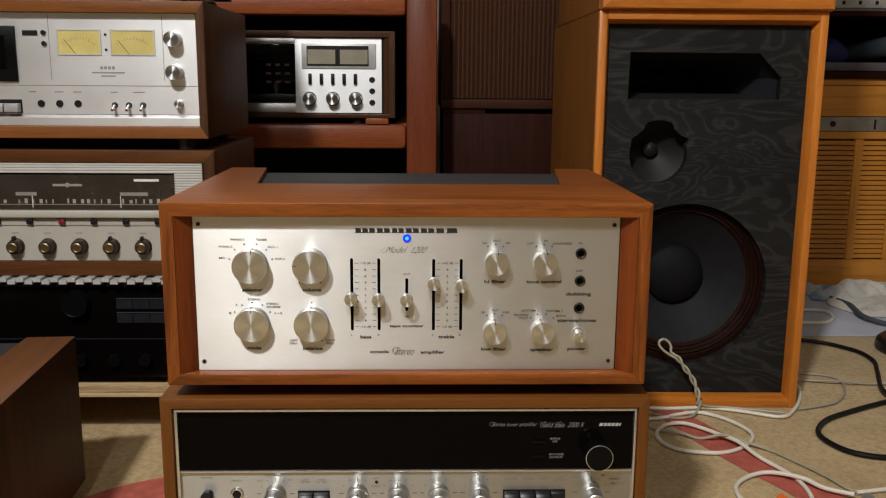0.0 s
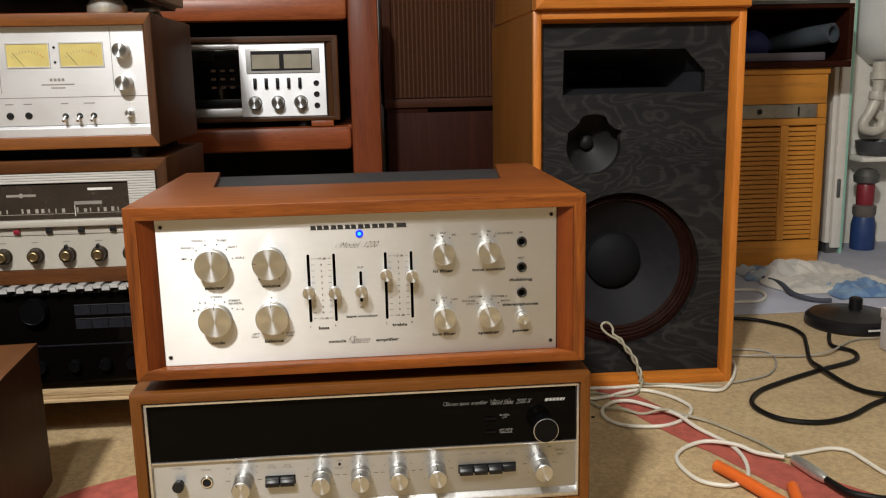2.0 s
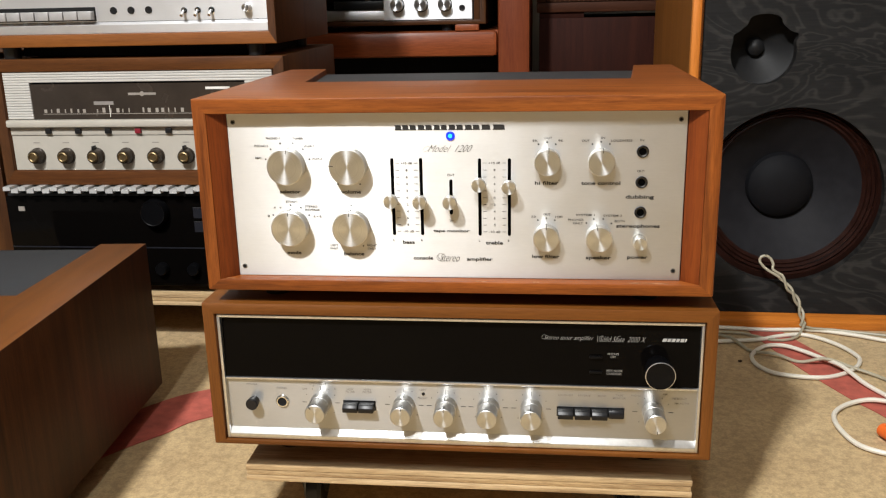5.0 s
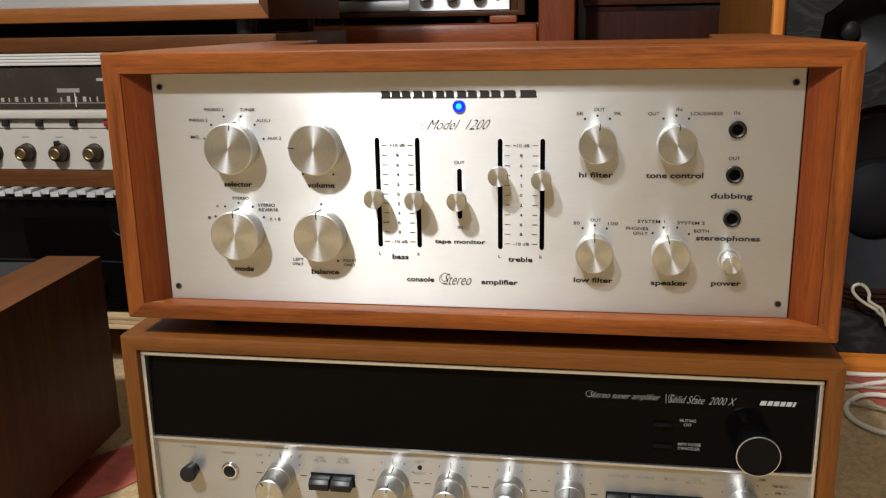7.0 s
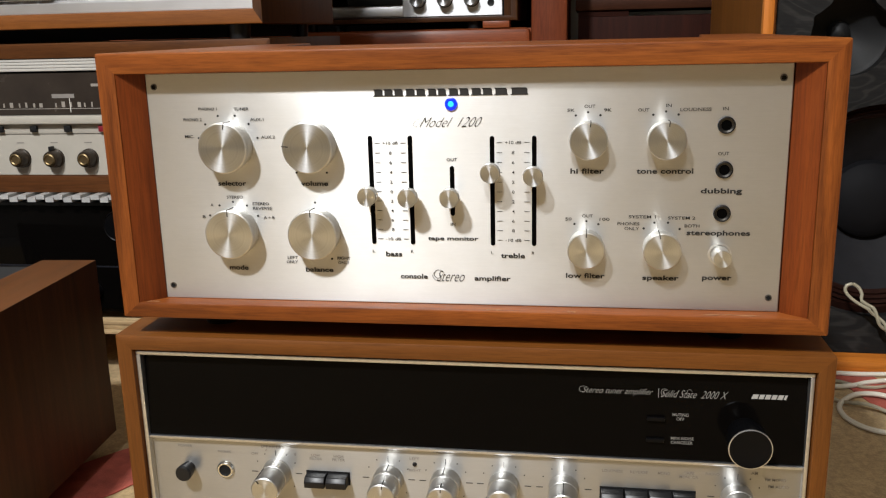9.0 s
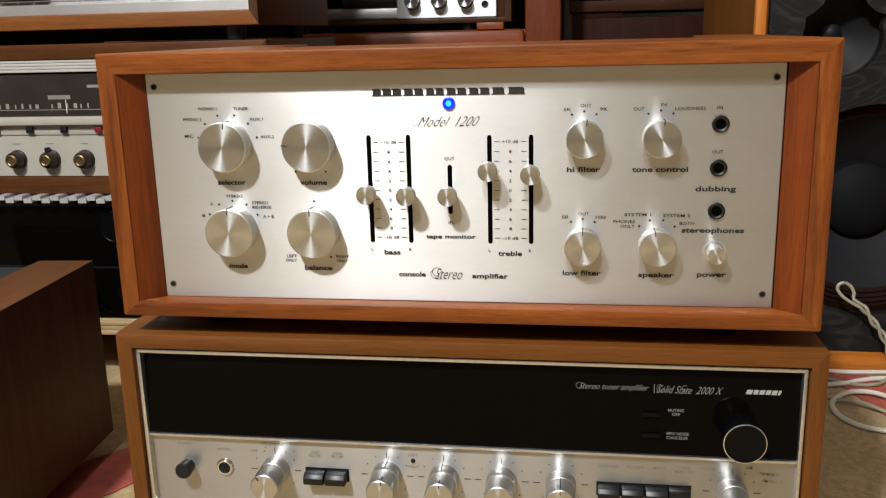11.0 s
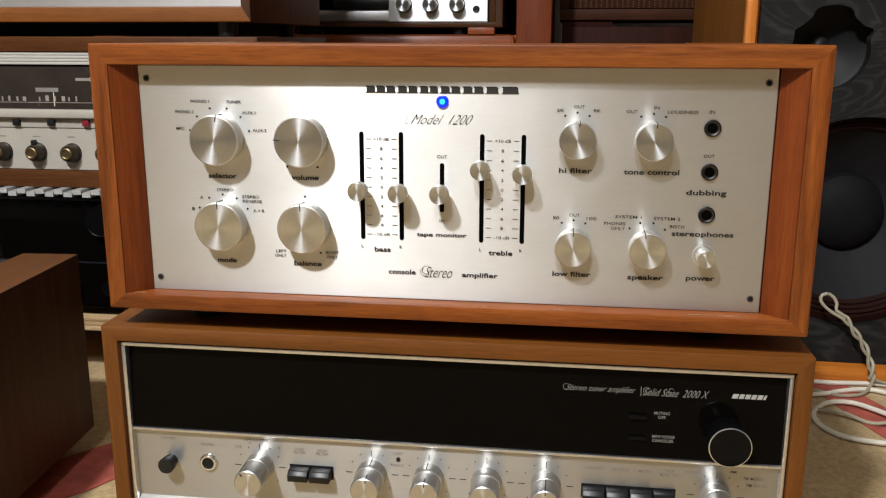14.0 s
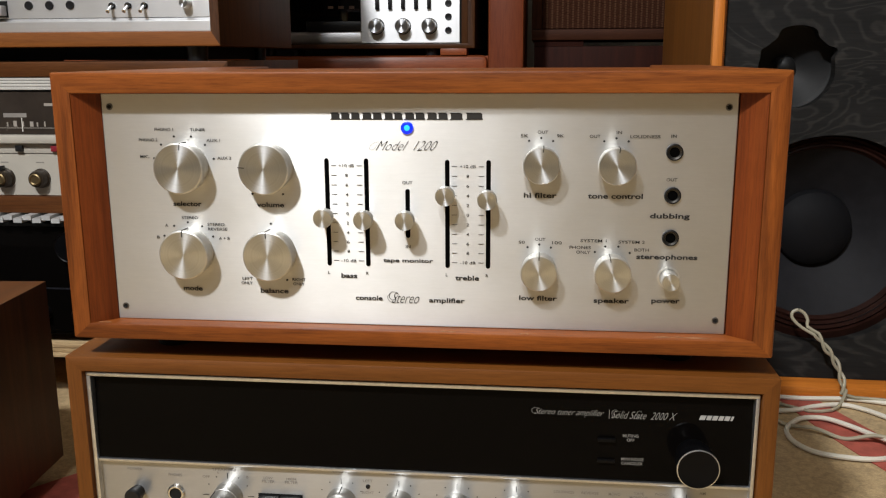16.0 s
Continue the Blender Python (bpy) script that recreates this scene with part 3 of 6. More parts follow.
for x, z0, z1, at in ((-0.0515, 0.3205, 0.3890, 0.3535), (-0.0265, 0.3205, 0.3890, 0.3527), (-0.0008, 0.3392, 0.3702, 0.3527), (0.0240, 0.3205, 0.3885, 0.3680), (0.0494, 0.3205, 0.3885, 0.3660)):
    ends = [(x + 0.0014 * math.cos(a), z1 - 0.0014 + 0.0014 * math.sin(a)) for a in (math.pi * i / 8 for i in range(9))]
    ends += [(x + 0.0014 * math.cos(a), z0 + 0.0014 + 0.0014 * math.sin(a)) for a in (math.pi + math.pi * i / 8 for i in range(9))]
    slider = part("slider", prism(bmesh.new(), ends, "y", PY - 0.0003, PY + 0.001), PITCH, amp, "slot with a round slider knob", smooth=False)
    part("stem", turned([(0.0016, 0), (0.0016, 0.008)], (x, PY, at), segs=12), ALU, slider)
    top = part("slider_knob", turned([(0.0042, 0.005), (0.0050, 0.0065), (0.0058, 0.0105), (0.0060, 0.0150), (0.0056, 0.0164)], (x, PY, at), segs=32), ALU, slider, "turned aluminium slider knob", origin=(x, PY, at))
    part("cap", turned([(0.0056, 0.0165), (0, 0.0161)], (x, PY, at), segs=32), SPUN, slider, origin=(x, PY, at))
for x, side in ((-0.0515, 1), (-0.0265, -1), (0.0240, 1), (0.0494, -1)):
    for i in range(11):
        z = 0.3240 + i * 0.00605
        xa = x + side * 0.0028
        part("tick", boxed(min(xa, xa + side * 0.0032), max(xa, xa + side * 0.0032), FY, PY, z - 0.00011, z + 0.00011), INK, amp, smooth=False)
for x in (-0.0390, 0.0367):
    for i, s in enumerate(("-10 dB", "8", "6", "4", "2", "0", "2", "4", "6", "8", "+10 dB")):
        lettering(s, x, FY, 0.3240 + i * 0.00605, 0.0098 if len(s) > 2 else 0.0016, 0.0019, INK, amp, 0.0, 0.004)
SOCKET = metal("tarnished_socket_metal", (0.07, 0.066, 0.06), 0.4)
for z in (0.3940, 0.3680, 0.3420):
    j = part("jack", turned([(0.0051, 0), (0.0050, 0.0014), (0.0044, 0.0020), (0.0042, 0.0016)], (0.1600, PY, z), segs=32), BLACK, amp, "black headphone jack")
    part("sleeve", turned([(0.0042, 0.0015), (0.0032, 0.0011), (0.0030, 0.0004)], (0.1600, PY, z), segs=28), SOCKET, j)
    part("hole", turned([(0.0031, 0.0005), (0, 0.0004)], (0.1600, PY, z), segs=24), PITCH, j)
power = part("power_button", turned([(0.0068, 0), (0.0068, 0.0005), (0.0058, 0.0006)], (0.1600, PY, 0.3170), segs=32), ALU, amp, origin=(0.16, PY, 0.317))
knob(amp, 0.1600, PY, 0.3170, 0.0054, 0.0125, None, "power_button_top")


# ---- the receiver below ----
rec = thing("stereo_receiver", (0, 0.93, 0.078), "receiver with black dial glass in a brown veneer case", "receiver")
RX0, RX1, RZ0, RZ1, RY = -0.2315, 0.2295, 0.115, 0.2572, 0.781
RXI0, RXI1, RZI0, RZI1 = -0.2205, 0.2195, 0.1195, 0.2465
for name, a, z in (("top_board", (RX0, RX1, RY, 1.085, RZI1, RZ1), (RZ1, RZI1)), ("bottom_board", (RX0, RX1, RY, 1.085, RZ0, RZI0), (RZ0, RZI0))):
    part(name, mitre(mitre(rounded(boxed(*a), 0.0010), RX0, z[0], RXI0, z[1]), RX1, z[0], RXI1, z[1]), VENEER["x"], rec)
for a, x, xi in (((RX0, RXI0), RX0, RXI0), ((RXI1, RX1), RX1, RXI1)):
    part("side_board", mitre(mitre(rounded(boxed(*a, RY, 1.085, RZ0, RZ1), 0.0010), x, RZ0, xi, RZI0), x, RZ1, xi, RZI1), VENEER["z"], rec)
part("chassis", boxed(-0.219, 0.218, 0.792, 1.08, 0.121, 0.245), BLACKMATT, rec, "black metal chassis")
feet(rec, -0.18, 0.18, 0.86, 1.04, 0.078, 0.1155, 0.015)
GY = 0.7865
LEAN = 0.003   # the glass leans back a little towards its top
part("dial_glass", prism(bmesh.new(), [(GY, 0.1825), (GY + 0.005, 0.1825), (GY + 0.007, 0.2425), (GY + LEAN, 0.2425)], "x", -0.2165, 0.2160), DIALGLASS, rec, "black dial glass", smooth=False)
LPY = 0.788
part("control_panel", rounded(boxed(-0.2170, 0.2165, LPY, LPY + 0.004, 0.1225, 0.1812), 0.0005), SILVER, rec, "brushed aluminium control panel", smooth=False)
for a in ((-0.2195, 0.2185, 0.7835, 0.792, 0.2425, 0.2452), (-0.2195, -0.2165, 0.7835, 0.792, 0.1205, 0.2425), (0.2160, 0.2185, 0.7835, 0.792, 0.1205, 0.2425), (-0.2165, 0.2160, 0.7845, 0.7905, 0.1808, 0.1830)):
    part("chrome_trim", rounded(boxed(*a), 0.0005), TRIM, rec, "polished metal trim")
part("lower_ledge", rounded(prism(bmesh.new(), [(0.7835, 0.1205), (0.7925, 0.1205), (0.7925, 0.1310), (0.7878, 0.1305), (0.7835, 0.1250)], "x", -0.2165, 0.2160), 0.0005), metal("polished_ledge", (0.82, 0.815, 0.80), 0.40, None, 0.0, 0.10, 1.0), rec, "sloping polished ledge")
KZ = 0.1578


def receiver_knob(x, turn, tiers):
    """A long turned knob: a base ring, a slimmer barrel with a bevelled rim and a spun cap; tiers is 2 where base and barrel turn apart."""
    base = [(0.0100, 0), (0.0102, 0.0010), (0.0102, 0.0092), (0.0099, 0.0098)] if tiers == 2 else [(0.0100, 0), (0.0100, 0.0012), (0.0097, 0.0016), (0.0097, 0.0096)]
    prof = base + [(0.0093, 0.0100), (0.0095, 0.0104), (0.0095, 0.0240), (0.0092, 0.0254), (0.0086, 0.0260)]
    k = part("control_knob", turned(prof, (x, LPY, KZ)), KNOBALU, rec, origin=(x, LPY, KZ))
    part("cap", turned([(0.0086, 0.0260), (0.0045, 0.0258), (0, 0.0256)], (x, LPY, KZ)), SPUN, k, origin=(x, LPY, KZ))
    lines = [] if turn is None else [(turn, 0.0105, 0.0245, 0.0094, 0.0098)] if tiers == 1 else [(turn, 0.0002, 0.0090, 0.0101, 0.0105), (turn + 6, 0.0200, 0.0250, 0.0091, 0.0097)]
    for a, d0, d1, r0, r1 in lines:
        bm = boxed(-0.0003, 0.0003, -d1, -d0, r0, r1)
        if d1 > 0.02:
            box(bm, -0.0003, 0.0003, -0.0264, -0.0256, 0.0062, 0.0088)
        bmesh.ops.rotate(bm, verts=bm.verts, cent=(0, 0, 0), matrix=Matrix.Rotation(radians(a), 3, "Y"))
        bmesh.ops.translate(bm, verts=bm.verts, vec=(x, LPY, KZ))
        part("index_line", bm, INK, k, smooth=False)


KNOBALU = metal("satin_knob_aluminium", (0.66, 0.655, 0.64), 0.36, None, 0.0, 0.06, 0.95)
for x, a, tiers in ((-0.127, -35, 1), (-0.0482, 2, 2), (-0.0090, -4, 2), (0.0298, None, 2), (0.0690, 0, 1), (0.178, 170, 1)):
    receiver_knob(x, a, tiers)
    for b in (-130, -90, -60, -30, 0, 30, 60, 90, 130):
        c, e = math.sin(radians(b)), math.cos(radians(b))
        if b in (-90, 90):
            part("tick", boxed(x + c * 0.0158 - 0.0022, x + c * 0.0158 + 0.0022, LPY - 0.0003, LPY, KZ - 0.0002, KZ + 0.0002), INK, rec, smooth=False)
        elif b == 0:
            part("tick", boxed(x - 0.0002, x + 0.0002, LPY - 0.0003, LPY, KZ + 0.0125, KZ + 0.0165), INK, rec, smooth=False)
        else:
            dot(rec, x + 0.0155 * c, LPY, KZ + 0.0155 * e, 0.0004)
part("power_knob", turned([(0.0045, 0), (0.0045, 0.003), (0.0054, 0.004), (0.0058, 0.0095), (0.0050, 0.0108), (0, 0.0110)], (-0.1912, LPY, 0.1580), segs=24), BLACK, rec, "black power switch knob")
jack = part("phones_jack", turned([(0.0064, 0), (0.0060, 0.0012), (0.0052, 0.0020), (0.0043, 0.0020), (0.0040, 0.0008)], (-0.1640, LPY, 0.1580), segs=28), CHROME, rec, "chrome headphone socket")
part("hole", turned([(0.0044, 0.0010), (0, 0.0010)], (-0.1640, LPY, 0.1580), segs=20), BLACKMATT, jack)


def rocker(x, w, pushed=False):
    d = 0.006 if pushed else 0.010
    out = [(LPY, 0.1520), (LPY, 0.1600), (LPY - d * 0.75, 0.1598), (LPY - d, 0.1568), (LPY - d * 0.96, 0.1524)]
    part("push_button", rounded(prism(bmesh.new(), out, "x", x - w / 2, x + w / 2), 0.0005), BLACK, rec, "black push button")


for x, w, p in ((-0.0980, 0.0140, 0), (-0.0830, 0.0140, 0), (0.1000, 0.0140, 0), (0.1152, 0.0140, 0), (0.1304, 0.0140, 0), (0.1452, 0.0136, 1)):
    rocker(x, w, p)
for a in ((-0.1058, -0.0752), (0.0922, 0.1528)):
    part("button_well", boxed(*a, LPY - 0.0006, LPY + 0.001, 0.1512, 0.1608), BLACKMATT, rec)
tun = part("tuning_knob", turned([(0.0105, 0), (0.0107, 0.004), (0.0120, 0.006), (0.0127, 0.018), (0.0127, 0.0215)], (0.1800, GY, 0.2030), segs=40), KNOBBLACK, rec, "black tuning knob with a chrome rim")
part("rim", turned([(0.0127, 0.0208), (0.0129, 0.0213), (0.0129, 0.0219), (0.0123, 0.0221)], (0.1800, GY, 0.2030), segs=40), TRIM, tun, "chrome rim")
part("cap", turned([(0.0123, 0.0220), (0.0110, 0.0216), (0, 0.0214)], (0.1800, GY, 0.2030), segs=40), KNOBBLACK, tun)
GF = GY + LEAN * 0.72 - 0.0003
flourish([(0.0832, 0.2290), (0.0806, 0.2300), (0.0785, 0.2290), (0.0784, 0.2270), (0.0800, 0.2258), (0.0822, 0.2268), (0.0845, 0.2295)], GF - 0.0001, rec, SCRIPT, 0.00010)
flourish([(0.1330, 0.2290), (0.1312, 0.2302), (0.1292, 0.2292), (0.1290, 0.2268), (0.1304, 0.2254), (0.1324, 0.2262), (0.1342, 0.2292)], GF - 0.0001, rec, SCRIPT, 0.00010)
flourish([(0.1478, 0.2290), (0.1462, 0.2302), (0.1448, 0.2292), (0.1446, 0.2270), (0.1460, 0.2256), (0.1480, 0.2266)], GF - 0.0001, rec, SCRIPT, 0.00010)
PALEBADGE = plain("pale_badge_print", (0.42, 0.41, 0.39), 0.5)
lettering("Stereo tuner amplifier", 0.1020, GF, 0.2270, 0.0440, 0.0052, SCRIPT, rec, 0.55, -0.010)
part("divider", boxed(0.1272, 0.1275, GF, GF + 0.0003, 0.2240, 0.2300), SCRIPT, rec, smooth=False)
lettering("Solid State  2000 X", 0.1492, GF, 0.2270, 0.0408, 0.0050, SCRIPT, rec, 0.55, -0.010)
x = 0.1832
for w in (0.0035, 0.0028, 0.0030, 0.0028, 0.0030, 0.0014):
    part("badge_bar", prism(bmesh.new(), [(x, 0.2256), (x + w, 0.2256), (x + w + 0.0010, 0.2285), (x + 0.0010, 0.2285)], "y", GF, GF + 0.0003), PALEBADGE, rec, "white bar of the maker's mark", smooth=False)
    x += w + 0.0008
for s, x, z, w in (("MUTING", 0.1412, 0.2132, 0.0098), ("OFF", 0.1412, 0.2104, 0.0048), ("MPX NOISE", 0.1428, 0.1975, 0.0140), ("CANCELER", 0.1425, 0.1947, 0.0134)):
    lettering(s, x, GY + LEAN * (z - 0.1825) / 0.06 - 0.0004, z, w, 0.0020, SCRIPT, rec, 0.0, 0.004)
for z in (0.2105, 0.1960):
    part("small_push_button", rounded(boxed(0.1205, 0.1315, GY - 0.0015, GY, z - 0.0012, z + 0.0014), 0.0003), KNOBBLACK, rec, "small black push button")
for s, x, z, w in (("POWER", -0.1925, 0.1745, 0.0105), ("PHONES", -0.1640, 0.1715, 0.0095), ("SPEAKERS", -0.1290, 0.1768, 0.0165), ("OFF", -0.1420, 0.1712, 0.0050), ("A", -0.1335, 0.1745, 0.0014), ("B", -0.1130, 0.1722, 0.0014),
                   ("LOW", -0.0985, 0.1722, 0.0062), ("FILTER", -0.0985, 0.1697, 0.0088), ("HIGH", -0.0825, 0.1722, 0.0066), ("FILTER", -0.0825, 0.1697, 0.0088), ("BASS", -0.0490, 0.1795, 0.0090), ("LEFT", -0.0300, 0.1735, 0.0066),
                   ("RIGHT", -0.0300, 0.1650, 0.0080), ("TREBLE", -0.0115, 0.1792, 0.0128), ("VOLUME", 0.0290, 0.1795, 0.0134), ("BALANCE", 0.0690, 0.1795, 0.0152), ("LOUDNESS", 0.1000, 0.1722, 0.0130), ("REVERSE", 0.1168, 0.1722, 0.0110),
                   ("MONO", 0.1325, 0.1722, 0.0075), ("TAPE", 0.1480, 0.1732, 0.0065), ("MONITOR", 0.1480, 0.1705, 0.0115), ("SELECTOR", 0.1790, 0.1795, 0.0172), ("PHONO", 0.1625, 0.1735, 0.0085), ("AM", 0.1880, 0.1755, 0.0040),
                   ("FM MONO", 0.2010, 0.1715, 0.0125), ("FM AUTO", 0.2030, 0.1668, 0.0125)):
    lettering(s, x, LPY - 0.0003, z, w, 0.0019, GREYINK, rec, 0.0, 0.003)
part("balance_lamp", turned([(0.0016, 0), (0.0014, 0.0008), (0, 0.0010)], (-0.0300, LPY, 0.1693), segs=16), BLACK, rec)


# ---- the dolly ----
PLYEDGE = wood("tan_plywood_core", (0.36, 0.24, 0.115), (0.46, 0.32, 0.165), (0.54, 0.40, 0.22), "x", 0.7, 1.4, 0.0, 0.8)
def dolly(name, x0, x1, y0, y1, z0, z1, label):
    root = thing(name, ((x0 + x1) / 2, (y0 + y1) / 2, 0), label, "dolly", "plywood dollies")
    t = (z1 - z0) / 3
    for i in range(3):
        d = 0.0008 * (i % 2)
        part("ply_board", rounded(boxed(x0 + d, x1 - d, y0 + d, y1 - d, z0 + t * i, z0 + t * (i + 1) - 0.0003), 0.0006), PLY["x"] if i != 1 else PLYEDGE, root)
    for x in (x0 + 0.055, x1 - 0.055):
        for y in (y0 + 0.05, y1 - 0.05):
            caster = part("caster", boxed(x - 0.028, x + 0.028, y - 0.022, y + 0.022, z0 - 0.004, z0), CHROME, root, "swivel caster with black tyre")
            r = (z0 - 0.004) * 0.42
            part("tyre", turned([(0, 0), (r * 0.8, 0), (r, 0.003), (r, 0.015), (r * 0.8, 0.018), (0, 0.018)], (x - 0.009, y + 0.008, r), (1, 0, 0), 28), BLACK, caster)
            for s in (-0.0125, 0.0105):
                part("fork", prism(bmesh.new(), [(y - 0.016, z0 - 0.004), (y + 0.016, z0 - 0.004), (y + 0.014, r - 0.004), (y + 0.002, r - 0.004)], "x", x + s, x + s + 0.002), BLACK, caster)
    return root


dolly("plywood_dolly", -0.214, 0.2205, 0.808, 1.09, 0.060, 0.078, "pale plywood dolly on casters under the receiver")


# ---- the stack behind: white amplifier, cassette deck, tuner, black receiver ----
VENTSILVER = plain("bright_silver_lacquer", (0.56, 0.56, 0.55), 0.4, 0.1, 60, 0.3)
KEYGREY = plain("dull_silver_key_plastic", (0.36, 0.35, 0.345), 0.4, 0.1, 60, 0.2)
SILVERPAINT = metal("satin_silver_panel", (0.84, 0.85, 0.875), 0.40, "x", 0.45, 0.05)
IVORY = plain("ivory_enamel", (0.43, 0.40, 0.345), 0.4, 0.05)
METERFACE = plain("yellow_meter_face", (0.56, 0.46, 0.15), 0.5, 0.08, 40)
CREAMFACE = plain("cream_meter_face", (0.30, 0.27, 0.20), 0.4, 0.1, 40)
DIAL = plain("dark_brown_dial", (0.030, 0.022, 0.017), 0.25, 0.2, 20)
RIBS = plain("pale_silver_enamel", (0.50, 0.485, 0.45), 0.35, 0.04)
PALEMARK = plain("pale_dial_print", (0.30, 0.27, 0.235), 0.5)

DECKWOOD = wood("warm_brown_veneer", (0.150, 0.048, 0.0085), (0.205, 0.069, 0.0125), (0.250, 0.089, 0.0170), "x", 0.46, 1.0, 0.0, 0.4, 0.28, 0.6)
deck = thing("cassette_deck", (-0.516, 1.41, 0.447), "silver cassette deck with yellow meters in a walnut case", "cassette deck")
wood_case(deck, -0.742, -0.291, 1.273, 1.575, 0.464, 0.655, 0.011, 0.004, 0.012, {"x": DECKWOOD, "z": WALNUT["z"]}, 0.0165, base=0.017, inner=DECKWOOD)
part("bottom_pan", boxed(-0.70, -0.33, 1.33, 1.56, 0.4485, 0.4638), BLACKMATT, deck)
feet(deck, -0.70, -0.33, 1.30, 1.53, 0.447, 0.4645)
DY = 1.285
part("faceplate", rounded(boxed(-0.728, -0.3045, DY, DY + 0.003, 0.4975, 0.6385), 0.0006), SILVERPAINT, deck, "satin silver faceplate", smooth=False)
part("lower_ledge", rounded(prism(bmesh.new(), [(DY + 0.003, 0.4812), (DY - 0.004, 0.4812), (DY - 0.004, 0.4935), (DY, 0.4970), (DY + 0.003, 0.4970)], "x", -0.728, -0.3045), 0.0006), SILVERPAINT, deck, smooth=False)
part("groove", boxed(-0.728, -0.3045, DY - 0.0003, DY, 0.5375, 0.5385), GREYINK, deck, smooth=False)
for x in (-0.512, -0.353):
    part("groove", boxed(x, x + 0.0008, DY - 0.0003, DY, 0.545, 0.636), GREYINK, deck, smooth=False)
win = part("cassette_door", rounded(boxed(-0.694, -0.558, DY - 0.004, DY, 0.5430, 0.6200), 0.001), KNOBBLACK, deck, "black cassette door")
part("window", boxed(-0.680, -0.572, DY - 0.0045, DY - 0.004, 0.560, 0.607), GLASS, win, smooth=False)
well = part("key_well", boxed(-0.708, -0.556, DY - 0.0005, DY, 0.4990, 0.5180), BLACKMATT, deck)
for i in range(7):
    x = -0.7065 + i * 0.0215
    part("piano_key", rounded(boxed(x, x + 0.0200, DY - 0.012, DY - 0.0005, 0.5005, 0.5125), 0.001), KEYGREY, deck, "dull silver piano key")
for x0, x1 in ((-0.499, -0.4405), (-0.4245, -0.3650)):
    m = part("level_meter", holed(bmesh.new(), [(x0 - 0.0015, 0.5805), (x1 + 0.0015, 0.5805), (x1 + 0.0015, 0.6160), (x0 - 0.0015, 0.6160)], [(x0, 0.5822), (x1, 0.5822), (x1, 0.6142), (x0, 0.6142)], "y", DY - 0.0015, DY + 0.0005), VENTSILVER, deck, "yellow-faced level meter", smooth=False)
    part("dial_face", boxed(x0, x1, DY - 0.0006, DY - 0.0001, 0.5822, 0.6142), METERFACE, m, smooth=False)
    for i in range(12):
        a = radians(-42 + i * 7.6)
        cx, cz, r = (x0 + x1) / 2, 0.572, 0.030
        b = boxed(-0.0003, 0.0003, -0.0003, 0, r, r + (0.0045 if i % 3 == 0 else 0.003))
        bmesh.ops.rotate(b, verts=b.verts, cent=(0, 0, 0), matrix=Matrix.Rotation(a, 3, "Y"))
        bmesh.ops.translate(b, verts=b.verts, vec=(cx, DY - 0.0006, cz))
        part("scale_mark", b, RED if i > 8 else GREYINK, m, smooth=False)
    b = boxed(-0.0003, 0.0003, -0.0006, -0.0003, 0.008, 0.034)
    bmesh.ops.rotate(b, verts=b.verts, cent=(0, 0, 0), matrix=Matrix.Rotation(radians(-38), 3, "Y"))
    bmesh.ops.translate(b, verts=b.verts, vec=((x0 + x1) / 2, DY - 0.0006, 0.575))
    part("needle", b, INK, m, smooth=False)
for z in (0.609, 0.588):
    part("meter_screw", turned([(0.0018, 0), (0.0018, 0.001), (0, 0.001)], (-0.4325, DY, z), segs=12), BLACK, deck)
knob(deck, -0.3365, DY, 0.6030, 0.0105, 0.020, None, "level_knob", skirt=0.0115)
knob(deck, -0.3360, DY, 0.5570, 0.0105, 0.020, None, "level_knob", skirt=0.0115)
knob(deck, -0.3330, DY, 0.5130, 0.0052, 0.012, None, "output_knob", skirt=0.006)
for x in (-0.529, -0.503, -0.477):
    part("jack", turned([(0.0052, 0), (0.0050, 0.0015), (0.0034, 0.0015), (0, 0.0006)], (x, DY, 0.5125), segs=20), BLACK, deck, "black jack socket")
for x in (-0.425, -0.405, -0.385):
    t = part("toggle_switch", turned([(0.0042, 0), (0.0040, 0.002), (0.0028, 0.003)], (x, DY, 0.5110), segs=18), BLACK, deck, "chrome toggle switch")
    part("lever", turned([(0.0016, 0), (0.0024, 0.013), (0, 0.0142)], (x, DY - 0.002, 0.5110), (0, -0.8, -0.5), 14), CHROME, t)
part("counter_window", boxed(-0.5480, -0.5270, DY - 0.001, DY, 0.6070, 0.6140), BLACK, deck)
for z in (0.611, 0.596):
    part("small_button", turned([(0.0036, 0), (0.0034, 0.003), (0, 0.003)], (-0.5185, DY, z), segs=16), BLACK, deck)
for i in range(4):
    part("badge_bar", boxed(-0.4425 + i * 0.0055, -0.4385 + i * 0.0055, DY - 0.0003, DY, 0.5610, 0.5650), GREYINK, deck, smooth=False)
for z, w in ((0.5562, 0.046), (0.5515, 0.020)):
    part("caption_bar", boxed(-0.4315 - w / 2, -0.4315 + w / 2, DY - 0.0003, DY, z - 0.0009, z + 0.0009), GREYINK, deck, smooth=False)
for x, w in ((-0.503, 0.012), (-0.477, 0.012), (-0.4250, 0.010), (-0.390, 0.016), (-0.540, 0.01)):
    part("caption_bar", boxed(x - w / 2, x + w / 2, DY - 0.0003, DY, 0.5283, 0.5296), GREYINK, deck, smooth=False)

